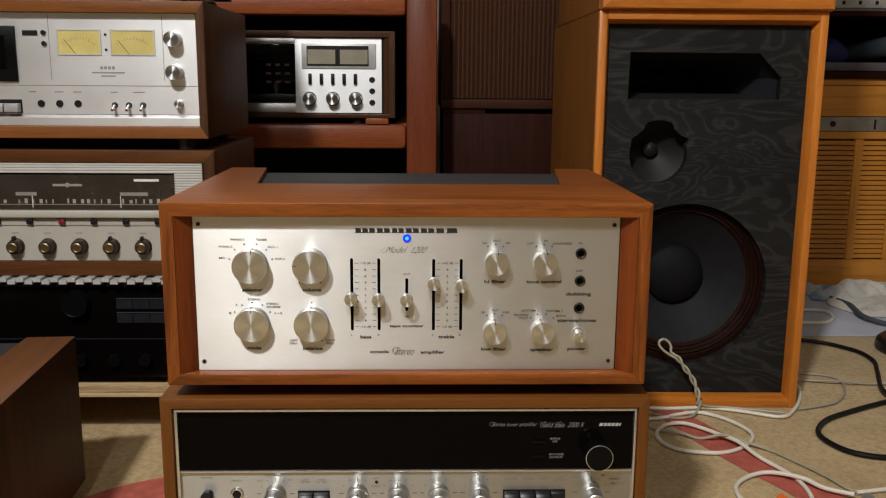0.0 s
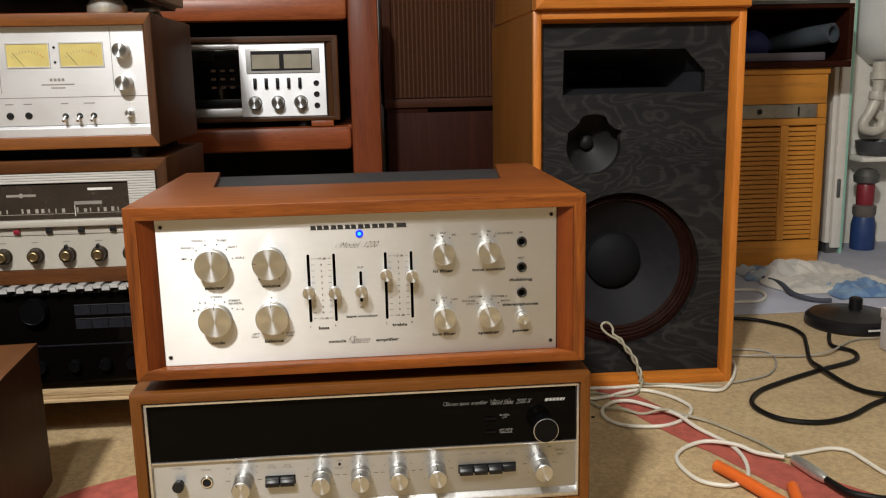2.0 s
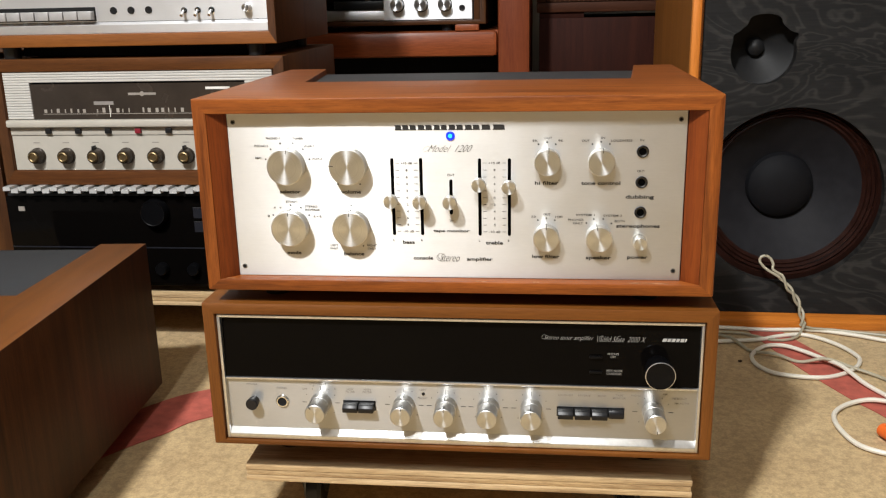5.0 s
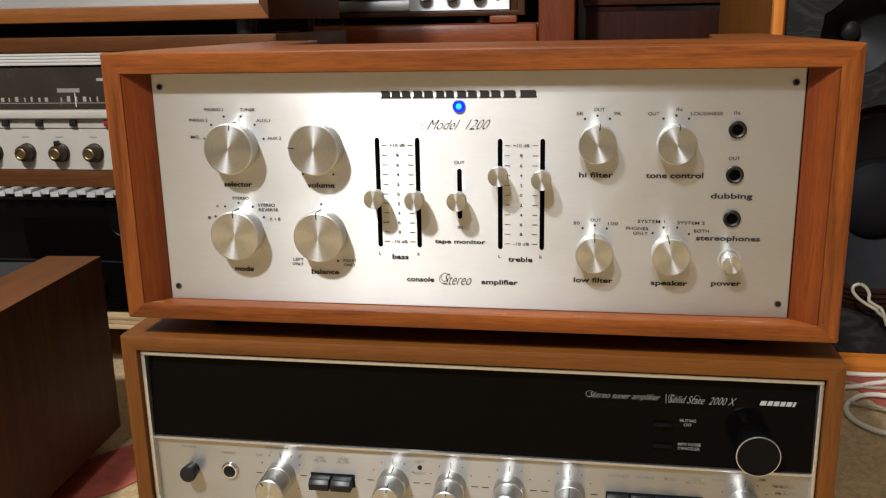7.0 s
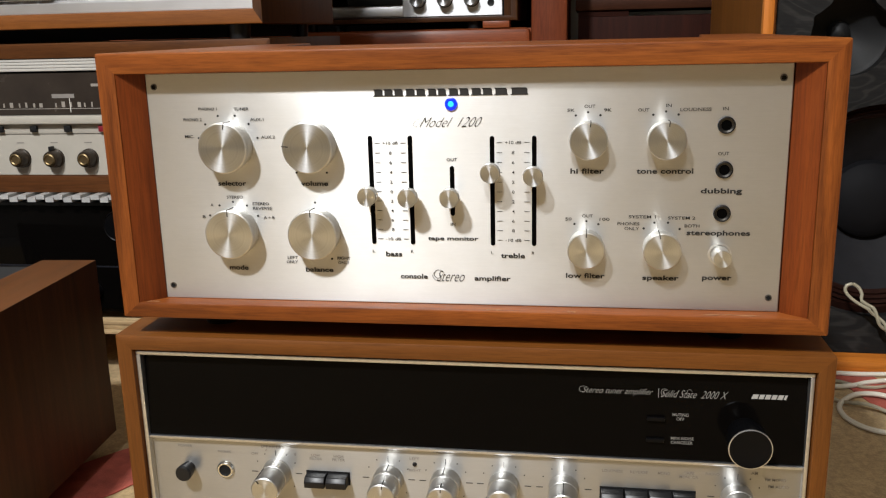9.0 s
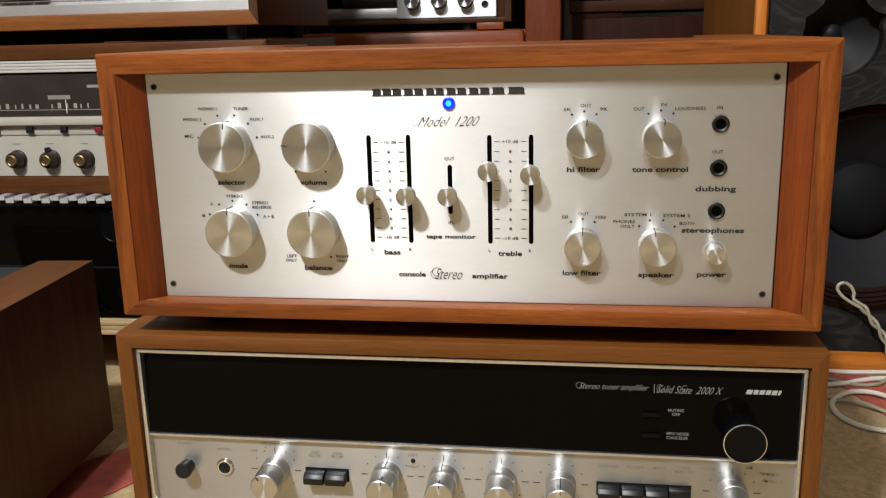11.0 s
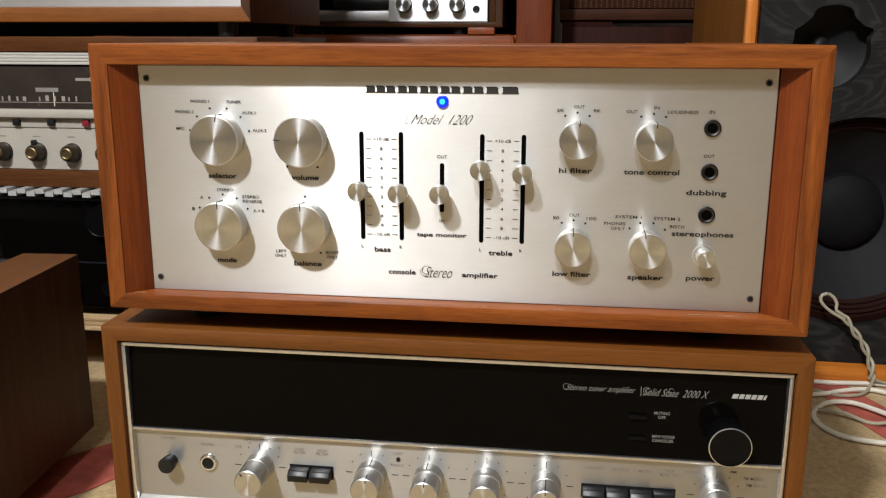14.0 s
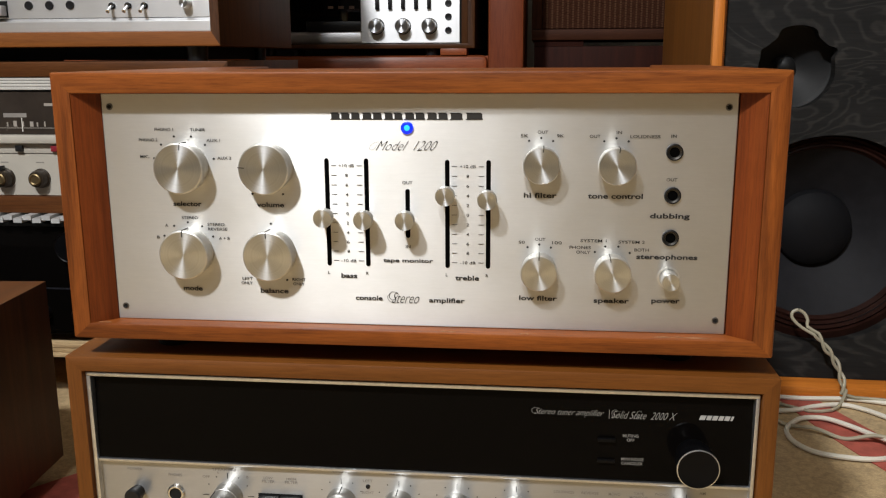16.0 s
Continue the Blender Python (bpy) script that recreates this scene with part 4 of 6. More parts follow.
BRONZE = plain("dark_bronze_lacquer", (0.030, 0.020, 0.012), 0.35, 0.2, 60, 0.3)
tuner = thing("tuner", (-0.508, 1.41, 0.262), "silver tuner with a dark dial and brass knobs", "tuner")
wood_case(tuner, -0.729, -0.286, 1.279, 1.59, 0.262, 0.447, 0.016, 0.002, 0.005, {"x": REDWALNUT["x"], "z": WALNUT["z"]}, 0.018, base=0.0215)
TY = 1.283
part("lower_panel", rounded(boxed(-0.7105, -0.3045, TY, TY + 0.003, 0.2840, 0.3360), 0.0006), IVORY, tuner, "ivory enamel control panel", smooth=False)
for i in range(18):
    z = 0.3603 + i * 0.0038
    for x0, x1 in ((-0.7105, -0.6705), (-0.3455, -0.3045)) if z < 0.411 else ((-0.7105, -0.3045),):
        part("rib", rounded(boxed(x0, x1, TY - 0.002, TY + 0.003, z, z + 0.0035), 0.0009), RIBS, tuner)
part("ledge", rounded(boxed(-0.7115, -0.3035, TY - 0.010, TY + 0.003, 0.3490, 0.3595), 0.002), IVORY, tuner, "projecting ivory ledge")
part("switch_strip", rounded(boxed(-0.7105, -0.3045, TY - 0.0015, TY + 0.003, 0.3365, 0.3485), 0.0006), IVORY, tuner)
dial = part("dial_window", boxed(-0.6705, -0.3455, TY - 0.0005, TY + 0.002, 0.3600, 0.4110), DIAL, tuner, "dark brown tuning dial")
marks = random.Random(4)
for i in range(30):
    x = -0.6525 + i * 0.0100 + marks.uniform(-0.0014, 0.0014)
    if i in (7, 14, 22):
        continue
    h = marks.choice((0.0052, 0.0062, 0.0070))
    part("scale_mark", boxed(x, x + marks.choice((0.0018, 0.0026, 0.0044)), TY - 0.0008, TY - 0.0005, 0.3692, 0.3692 + h), PALEMARK, dial, smooth=False)
part("scale_line", boxed(-0.655, -0.352, TY - 0.0008, TY - 0.0005, 0.3672, 0.3679), PALEMARK, dial, smooth=False)
for x in (-0.552, -0.425):
    part("pointer", boxed(x, x + 0.0009, TY - 0.0011, TY - 0.0008, 0.3630, 0.3800), WHITEINK, dial, smooth=False)
for x, w in ((-0.512, 0.018), (-0.488, 0.018)):
    part("badge_bar", boxed(x - w / 2, x + w / 2, TY - 0.0008, TY - 0.0005, 0.3942, 0.3976), PALEMARK, dial, smooth=False)
part("badge", turned([(0.0035, 0.0003), (0, 0.0004)], (-0.500, TY - 0.0005, 0.3960), segs=16), PALEMARK, dial)
for x0, x1, z0, z1 in ((-0.404, -0.368, 0.4015, 0.4050), (-0.575, -0.545, 0.3805, 0.3855), (-0.425, -0.385, 0.3805, 0.3855)):
    part("caption_bar", boxed(x0, x1, TY - 0.0008, TY - 0.0005, z0, z1), GREYINK if z0 < 0.4 else WHITEINK, dial, smooth=False)
for i in range(8):
    x = -0.673 + i * 0.0463
    k = part("brass_knob", turned([(0.0078, 0), (0.0078, 0.0130), (0.0074, 0.0158), (0.0060, 0.0164), (0.0048, 0.0154), (0, 0.0150)], (x, TY, 0.3055), segs=28), BRASS, tuner, "brass-capped dark knob")
    part("collar", turned([(0.0122, 0), (0.0118, 0.003), (0.0106, 0.004), (0.0106, 0.010), (0.0095, 0.0135), (0.0079, 0.0138)], (x, TY, 0.3055), segs=28), BRONZE, k)
    if i in (2, 5, 6):
        part("pointer", rounded(boxed(x - 0.0016, x + 0.0016, TY - 0.012, TY - 0.003, 0.3145, 0.3215), 0.0005), BLACK, k)
    part("caption_bar", boxed(x - 0.005, x + 0.005, TY - 0.0003, TY, 0.3245, 0.3258), GREYINK, tuner, smooth=False)
    s = x + 0.0235
    if i < 7:
        part("rocker_switch", rounded(boxed(s - 0.0045, s + 0.0045, TY - 0.006, TY - 0.0015, 0.3390, 0.3465), 0.0008), DARKRED if i == 3 else BLACK, tuner, "red lamp" if i == 3 else "black rocker switch")

lower = thing("black_receiver", (-0.51, 1.42, 0.090), "black receiver with silver vent bars on a plywood dolly", "receiver")
part("body", rounded(boxed(-0.735, -0.295, 1.286, 1.60, 0.102, 0.2485)), BLACK, lower)
feet(lower, -0.69, -0.34, 1.33, 1.55, 0.090, 0.1025)
part("front_panel", rounded(boxed(-0.735, -0.295, 1.280, 1.286, 0.108, 0.244), 0.001), DIALGLASS, lower, "glossy black front panel")
part("volume_knob", turned([(0.0205, 0), (0.0200, 0.012), (0.0185, 0.016), (0.0175, 0.0152), (0, 0.0150)], (-0.497, 1.280, 0.2215), segs=36), KNOBBLACK, lower, "large glossy black knob")
DISPLAY = plain("blue_grey_display", (0.015, 0.0155, 0.020), 0.3, 0.2, 80, spec=0.2)
DISPLAYLINE = plain("grey_display_line", (0.05, 0.05, 0.056), 0.4)
for r in range(2):
    for c in range(4):
        x, z = -0.440 + c * 0.0245, 0.1900 + r * 0.0215
        part("display_cell", boxed(x, x + 0.0235, 1.2795, 1.280, z, z + 0.0140), DISPLAY, lower, smooth=False)
    part("display_line", boxed(-0.440, -0.3430, 1.2794, 1.280, 0.2052 + r * 0.0215, 0.2062 + r * 0.0215), DISPLAYLINE, lower, smooth=False)
part("groove", boxed(-0.735, -0.295, 1.2795, 1.280, 0.1640, 0.1660), DISPLAY, lower, smooth=False)
for x in (-0.66, -0.60, -0.545, -0.496, -0.446, -0.40, -0.36):
    part("small_knob", turned([(0.0095, 0), (0.0090, 0.010), (0.0078, 0.012), (0, 0.0115)], (x, 1.280, 0.1330), segs=24), KNOBBLACK, lower, "small black knob")
part("pilot_window", boxed(-0.7155, -0.7055, 1.2785, 1.280, 0.2215, 0.2285), PALEMARK, lower, smooth=False)
for i in range(34):
    x = -0.7250 + i * 0.01235
    z = 0.2528 if i % 2 else 0.2562
    part("vent_bar", boxed(x, x + 0.0112, 1.262, 1.56, z, z + 0.0056), VENTSILVER, lower, "bright metal vent bar", smooth=False)
part("vent_shelf", boxed(-0.730, -0.300, 1.292, 1.58, 0.2480, 0.2620), BLACKMATT, lower)
dolly("plywood_dolly", -0.735, -0.300, 1.285, 1.60, 0.071, 0.090, "pale plywood dolly on casters under the black receiver")

PEARL = plain("pearl_white_lacquer", (0.83, 0.82, 0.80), 0.3, 0.03)
BEIGEMETAL = plain("beige_grey_painted_metal", (0.46, 0.43, 0.39), 0.45, 0.06)
upper = thing("white_amplifier", (-0.53, 1.44, 0.655), "white-fronted amplifier on round metal feet above the cassette deck", "amplifier")
out = [(-0.76, 1.262), (-0.335, 1.262), (-0.318, 1.266), (-0.309, 1.274), (-0.306, 1.290), (-0.306, 1.62), (-0.76, 1.62)]
part("front_panel", rounded(prism(bmesh.new(), out[:4] + [(-0.3085, 1.276), (-0.76, 1.276)], "z", 0.684, 0.835), 0.001), PEARL, upper, "pearl white front panel")
part("cover", rounded(boxed(-0.757, -0.3075, 1.2765, 1.62, 0.686, 0.835), 0.003), BEIGEMETAL, upper)
part("base_plate", rounded(boxed(-0.745, -0.318, 1.285, 1.60, 0.680, 0.686), 0.001), BLACK, upper)
for x in (-0.70, -0.358):
    for y in (1.305, 1.55):
        part("foot", turned([(0, 0), (0.026, 0), (0.028, 0.004), (0.028, 0.012), (0.022, 0.020), (0.022, 0.0255)], (x, y, 0.655), (0, 0, 1), 32), ALU, upper, "round metal foot")
for x in (-0.463, -0.424, -0.388):
    part("push_button", turned([(0.0052, 0), (0.0050, 0.002), (0.0038, 0.002), (0.0036, 0.004), (0, 0.0042)], (x, 1.262, 0.7010), segs=22), CHROME, upper, "small silver push button")
part("jack", turned([(0.0056, 0), (0.0052, 0.001), (0, 0.0005)], (-0.351, 1.262, 0.7005), segs=22), BLACK, upper)
port = part("round_window", turned([(0.040, 0), (0.039, 0.003), (0.035, 0.004), (0.034, 0.002)], (-0.553, 1.262, 0.7300), segs=40), CHROME, upper, "round display window in a chrome ring")
part("display", turned([(0.034, 0.0018), (0, 0.0018)], (-0.553, 1.262, 0.7300), segs=40), GLASS, port)
part("lower_mask", prism(bmesh.new(), [(-0.581, 0.7115), (-0.525, 0.7115), (-0.534, 0.7015), (-0.553, 0.6965), (-0.572, 0.7015)], "y", 1.2592, 1.2602), ALU, port, smooth=False)
part("lamp", boxed(-0.536, -0.531, 1.2588, 1.2592, 0.7035, 0.7085), RED, port, smooth=False)

side_box = thing("dark_wooden_cabinet", (-0.95, 1.50, 0.0), "dark wooden cabinet beside the stacked receivers", "cabinet")
part("side_board", rounded(boxed(-0.775, -0.748, 1.30, 1.75, 0.0, 0.455)), WALNUT["z"], side_box)
part("front_board", rounded(boxed(-1.15, -0.775, 1.31, 1.33, 0.0, 0.455)), DARKWOOD["x"], side_box)
part("top_board", rounded(boxed(-1.15, -0.775, 1.30, 1.75, 0.437, 0.455)), WALNUT["x"], side_box)

# ---- the wooden case in front ----
near = thing("wooden_amplifier_case", (-0.432, 1.100, 0.0), "wooden amplifier case with a black vented top on the carpet", "amplifier", turn=3.9)
wood_case(near, -0.872, -0.432, 0.68, 1.100, 0.026, 0.2225, 0.0105, 0.0115, 0.022, {"x": VENEER["y"], "z": DARKWALNUT["z"]}, 0.0020, True, (0.066, 0.060), 0.215, base=0.0135, rim=0.0005)
feet(near, -0.83, -0.49, 0.74, 1.05, 0.0, 0.0265, 0.016)


# ---- the tall speaker and the one on it ----
def baffle_material():
    """Black-stained plywood: soft contour bands of the grain show through."""
    n = Nodes("black_stained_plywood")
    v = n.coords((2.6, 2.6, 9.5))
    warp = n.noise(v, 1.3, 3, 0.5, 0.4)
    m = n.add("ShaderNodeMath")
    m.operation = "MULTIPLY"
    m.inputs[1].default_value = 95.0
    n.link(n.noise(v, 1.1, 4, 0.42, 1.3), m.inputs[0])
    w = n.add("ShaderNodeMath")
    w.operation = "SINE"
    n.link(m.outputs[0], w.inputs[0])
    band = n.spread(w.outputs[0], 0.30, 1.0)
    fine = n.noise(n.coords((30, 30, 420)), 1.0, 4)
    col = n.mix(n.ramp(band, (0.2, (0.0130, 0.0128, 0.0130)), (0.6, (0.0185, 0.0181, 0.0180)), (0.95, (0.0290, 0.0278, 0.0266))), n.ramp(fine, (0.3, (0.7, 0.7, 0.7)), (0.7, (1.1, 1.1, 1.1))), 0.8, "MULTIPLY")
    col = n.mix(col, n.ramp(warp, (0.35, (0.6, 0.6, 0.6)), (0.65, (1.15, 1.13, 1.1))), 0.8, "MULTIPLY")
    n.set(color=col, rough=0.6, spec=0.16)
    n.bump(fine, 0.25, 0.0006)
    return n.mat


BAFFLE = baffle_material()
CONE = plain("dark_paper_cone", (0.0130, 0.0127, 0.0148), 0.65, 0.2, 60, bump=0.2, spec=0.15)
DUSTCAP = plain("dark_felt_dust_cap", (0.0050, 0.0050, 0.0062), 0.7, 0.15, 90, spec=0.15)
SURROUND = plain("dark_red_rubber_surround", (0.0180, 0.0062, 0.0042), 0.38, 0.2, 50, spec=0.25)
REDSURROUND = plain("red_brown_cone", (0.19, 0.055, 0.035), 0.45, 0.2, 40)
DULLMETAL = plain("dull_grey_metal", (0.16, 0.16, 0.155), 0.4, 0.15, 40, 0.7)
MIDCONE = plain("dark_grey_metal_cone", (0.0095, 0.0095, 0.0098), 0.55, 0.2, 40, 0.0, spec=0.22)
HORN = plain("grey_horn_plastic", (0.014, 0.014, 0.017), 0.55, 0.1, 20, spec=0.25)
CHIP = plain("torn_pale_paper", (0.62, 0.55, 0.44), 0.9)

spk = thing("floor_speaker", (0.48, 1.42, 0.0), "honey oak floor speaker with a black stained plywood baffle", "speaker", turn=-1.0)
SX0, SX1, SF = 0.2940, 0.6575, 1.418
for a, b, c in ((SX0, SX0 + 0.013, 0.006), (SX1, SX1 - 0.013, -0.006)):
    out = [(a, SF), (b, SF), (b + c, SF + 0.020), (b + c, SF + 0.50), (a, SF + 0.53)]
    part("side_board", rounded(prism(bmesh.new(), out, "z", 0.0, 0.659), 0.002), OAK["z"], spk)
part("top_board", rounded(prism(bmesh.new(), [(SF, 0.659), (SF, 0.645), (SF + 0.020, 0.639), (SF + 0.53, 0.639), (SF + 0.53, 0.659)], "x", SX0 + 0.0132, SX1 - 0.0132), 0.0015), OAK["x"], spk)
part("bottom_board", rounded(prism(bmesh.new(), [(SF, 0.0), (SF, 0.014), (SF + 0.020, 0.020), (SF + 0.53, 0.020), (SF + 0.53, 0.0)], "x", SX0 + 0.0132, SX1 - 0.0132), 0.0015), OAK["x"], spk)
part("back_board", boxed(SX0 + 0.02, SX1 - 0.02, SF + 0.50, SF + 0.515, 0.02, 0.639), DARKWOOD["z"], spk)
# darker copy of the oak: the shade on the left sides is in its colour
OAKSHADE = wood("shaded_brown_oak", (0.20, 0.074, 0.010), (0.26, 0.098, 0.014), (0.31, 0.122, 0.019), "z", 0.45, 0.7, 0.1, 0.35)
part("shaded_side", boxed(SX0 - 0.0012, SX0, SF + 0.003, SF + 0.525, 0.001, 0.658), OAKSHADE, spk, "left side with its shade in a browner colour", smooth=False)
BX0, BX1, BY = SX0 + 0.0195, SX1 - 0.0195, SF + 0.020
WX, WZ, WR = 0.4580, 0.2105, 0.139
MX, MZ = 0.4025, 0.4310


def lobe(a):
    """The cut-out is round, with a flat tab at the top and a small ear at each shoulder."""
    tab = 0.0085 * math.exp(-((a - math.pi / 2) / 0.50) ** 8)
    return tab + 0.0075 * math.exp(-((a - 0.50) / 0.13) ** 2) + 0.004 * math.exp(-((a - 2.62) / 0.12) ** 2)


bm = holed(bmesh.new(), square_points(BX0, BX1, 0.0205, 0.3680, 64), ring_points(WX, WZ, WR, 64), "y", BY, BY + 0.018)
lobed = [(MX + (0.0475 + lobe(a)) * math.cos(a), MZ + (0.0475 + lobe(a)) * math.sin(a)) for a in (2 * math.pi * i / 96 for i in range(96))]
holed(bm, square_points(BX0, 0.4860, 0.3680, 0.4960, 96), lobed, "y", BY, BY + 0.018)
box(bm, 0.4860, BX1, BY, BY + 0.018, 0.3680, 0.4960)
holed(bm, [(BX0, 0.4960), (BX1, 0.4960), (BX1, 0.5500), (BX1, 0.6385), (BX0, 0.6385)], [(0.3480, 0.5205), (0.5955, 0.5210), (0.5955, 0.5560), (0.5590, 0.5945), (0.3495, 0.5955)], "y", BY, BY + 0.018)
part("baffle", bm, BAFFLE, spk, "black stained plywood baffle", smooth=False)
woofer = part("woofer", turned([(WR + 0.012, -0.004), (WR - 0.001, 0.001), (WR - 0.004, 0.002), (WR - 0.006, -0.003), (WR - 0.009, 0.001), (WR - 0.012, -0.004), (WR - 0.015, -0.001), (WR - 0.018, -0.006), (WR - 0.021, -0.004), (WR - 0.025, -0.010)],
                               (WX - 0.0015, BY + 0.0135, WZ + 0.006), segs=64), SURROUND, spk, "fifteen inch woofer with a ridged dark red surround")
part("cone", turned([(WR - 0.025, -0.010), (0.085, -0.036), (0.052, -0.055)], (WX - 0.0015, BY + 0.0135, WZ + 0.006), segs=64), CONE, woofer)
part("dust_cap", turned([(0.053, -0.055), (0.050, -0.044), (0.040, -0.035), (0.022, -0.029), (0, -0.027)], (WX - 0.0015, BY + 0.0135, WZ + 0.006), segs=48), DUSTCAP, woofer)
mid = part("midrange_driver", turned([(0.062, -0.018), (0.055, -0.019), (0.050, -0.022), (0.030, -0.036), (0.014, -0.044)], (MX - 0.003, BY + 0.008, MZ + 0.005), segs=48), MIDCONE, spk, "small metal-coned midrange driver")
part("dome", turned([(0.0145, -0.044), (0.012, -0.034), (0.006, -0.030), (0, -0.029)], (MX - 0.003, BY + 0.008, MZ + 0.005), segs=32), MIDCONE, mid)
throat = bmesh.new()
f0 = [(0.3480, 0.5205), (0.5955, 0.5210), (0.5955, 0.5560), (0.5590, 0.5945), (0.3495, 0.5955)]
f1 = [(0.4000, 0.5400), (0.5050, 0.5400), (0.5050, 0.5500), (0.4950, 0.5600), (0.4000, 0.5600)]
ra = [throat.verts.new((u, BY + 0.017, v)) for u, v in f0]
rb = [throat.verts.new((u, BY + 0.19, v)) for u, v in f1]
for i in range(5):
    throat.faces.new((ra[i], ra[(i + 1) % 5], rb[(i + 1) % 5], rb[i]))
throat.faces.new(rb)
part("horn", throat, HORN, spk, "dark flared horn opening", smooth=False)

top = thing("bookshelf_speaker", (0.485, 1.41, 0.659), "honey oak speaker with a red-coned driver on the floor speaker", "speaker", turn=-1.0)
TX0, TX1, TF, TZ = 0.2940, 0.6615, 1.405, 0.6592
for a, b, c in ((TX0, TX0 + 0.034, 0.006), (TX1, TX1 - 0.034, -0.006)):
    out = [(a, TF + 0.012), (a + c * 0.4, TF), (b, TF), (b + c, TF + 0.026), (b + c, TF + 0.45), (a, TF + 0.49)]
    part("side_board", mitre(rounded(prism(bmesh.new(), out, "z", TZ, 1.14), 0.002), a, TZ, a + math.copysign(0.04, c), TZ + 0.04), OAK["z"], top)
lip = rounded(prism(bmesh.new(), [(TF + 0.012, TZ), (TF, TZ + 0.0024), (TF, TZ + 0.034), (TF + 0.026, TZ + 0.040), (TF + 0.45, TZ + 0.040), (TF + 0.45, TZ)], "x", TX0, TX1), 0.002)
part("bottom_board", mitre(mitre(lip, TX0, TZ, TX0 + 0.04, TZ + 0.04), TX1, TZ, TX1 - 0.04, TZ + 0.04), OAK["x"], top)
part("top_board", rounded(boxed(TX0, TX1, TF, TF + 0.49, 1.14, 1.18), 0.002), OAK["x"], top)
# thin sheet that carries the painted shade of the left side
part("shaded_side", boxed(TX0 - 0.0012, TX0, TF + 0.016, TF + 0.485, TZ + 0.002, 1.178), OAKSHADE, top, "left side with its shade in a browner colour", smooth=False)
TB = TF + 0.028
part("baffle", holed(bmesh.new(), square_points(TX0 + 0.034, TX1 - 0.034, TZ + 0.040, 1.14, 48), ring_points(0.484, 0.858, 0.138, 48), "y", TB, TB + 0.015), BLACKMATT, top, smooth=False)
drv = part("driver", turned([(0.150, 0), (0.150, 0.004), (0.144, 0.006), (0.139, 0.004), (0.132, -0.004)], (0.484, TB, 0.858), segs=56), BLACK, top, "red-brown paper cone driver")
part("surround", turned([(0.133, -0.004), (0.128, 0.003), (0.122, 0.004), (0.116, -0.003)], (0.484, TB, 0.858), segs=56), REDSURROUND, drv)
part("cone", turned([(0.116, -0.003), (0.100, -0.012), (0.096, -0.011), (0.045, -0.045)], (0.484, TB, 0.858), segs=56), plain("grey_paper_cone", (0.11, 0.09, 0.08), 0.7), drv)
part("dust_cap", turned([(0.045, -0.045), (0.030, -0.030), (0, -0.024)], (0.484, TB, 0.858), segs=32), DUSTCAP, drv)
for a in (-145, -60, -32, 35, 150):
    x, z = 0.484 + 0.145 * math.sin(radians(a)), 0.858 - 0.145 * math.cos(radians(a))
    part("clamp_screw", turned([(0.007, 0.004), (0.006, 0.009), (0.003, 0.010), (0, 0.010)], (x, TB, z), segs=16), DULLMETAL, drv)
for x, z, w, h in ((0.336, 0.7000, 0.018, 0.006), (0.470, 0.6985, 0.028, 0.007), (0.618, 0.6990, 0.016, 0.008), (0.626, 0.703, 0.008, 0.016)):
    b = boxed(x, x + w, TF + 0.018, TF + 0.026, z - 0.001, z + h * 0.7)
    for v in b.verts:
        v.co += noise.noise_vector(v.co * 200) * 0.005
    part("torn_paper", b, CHIP, top, "scrap of torn pale paper")

# ---- red wood shelf unit with a deck and an amplifier ----
POSTWOOD = wood("deep_red_post_wood", (0.115, 0.024, 0.008), (0.165, 0.038, 0.012), (0.215, 0.055, 0.018), "z", 0.5, 0.6, 0.1, 0.5, 0.15)
shelf = thing("shelf_unit", (-0.46, 2.12, 0.0), "red-stained wooden shelf unit with an open front", "shelf")
for x0, x1 in ((-0.018, 0.048), (-1.06, -0.994)):
    part("post", rounded(boxed(x0, x1, 1.925, 1.985, 0, 0.742), 0.006), POSTWOOD, shelf)
    part("back_post", rounded(boxed(x0, x1, 2.29, 2.35, 0, 0.742), 0.006), REDWOOD["z"], shelf)
for z0, z1 in ((0.400, 0.453), (0.680, 0.730)):
    part("front_rail", rounded(boxed(-0.9935, -0.0185, 1.918, 1.950, z0, z1), 0.010), REDWOOD["x"], shelf)
    part("shelf_board", rounded(boxed(-0.9935, -0.0185, 1.951, 2.33, z1 - 0.02, z1 - 0.001), 0.001), REDWOOD["x"], shelf)
part("back_panel", boxed(-0.99, -0.02, 2.335, 2.345, 0.02, 0.735), BLACKMATT, shelf, "black back panel")
part("end_panel", boxed(-0.012, 0.000, 1.986, 2.289, 0.02, 0.735), BLACKMATT, shelf)

d2 = thing("small_cassette_deck", (-0.26, 2.06, 0.453), "silver and black cassette deck on the red wood shelf", "cassette deck")
wood_case(d2, -0.476, -0.0425, 1.926, 2.20, 0.466, 0.649, 0.013, 0.012, 0.008, {"x": WALNUT["x"], "z": WALNUT["z"]}, 0.013)
feet(d2, -0.44, -0.125, 1.95, 2.17, 0.453, 0.4665)
EY = 1.934
part("faceplate", rounded(boxed(-0.4525, -0.0705, EY, EY + 0.003, 0.4760, 0.6350), 0.001), SILVERPAINT, d2, "satin silver faceplate", smooth=False)
cd = part("cassette_door", rounded(boxed(-0.4450, -0.2560, EY - 0.004, EY, 0.4980, 0.6220), 0.002), GLASS, d2, "smoked black cassette door")
AMBER = plain("dim_amber_print", (0.07, 0.032, 0.013), 0.5)
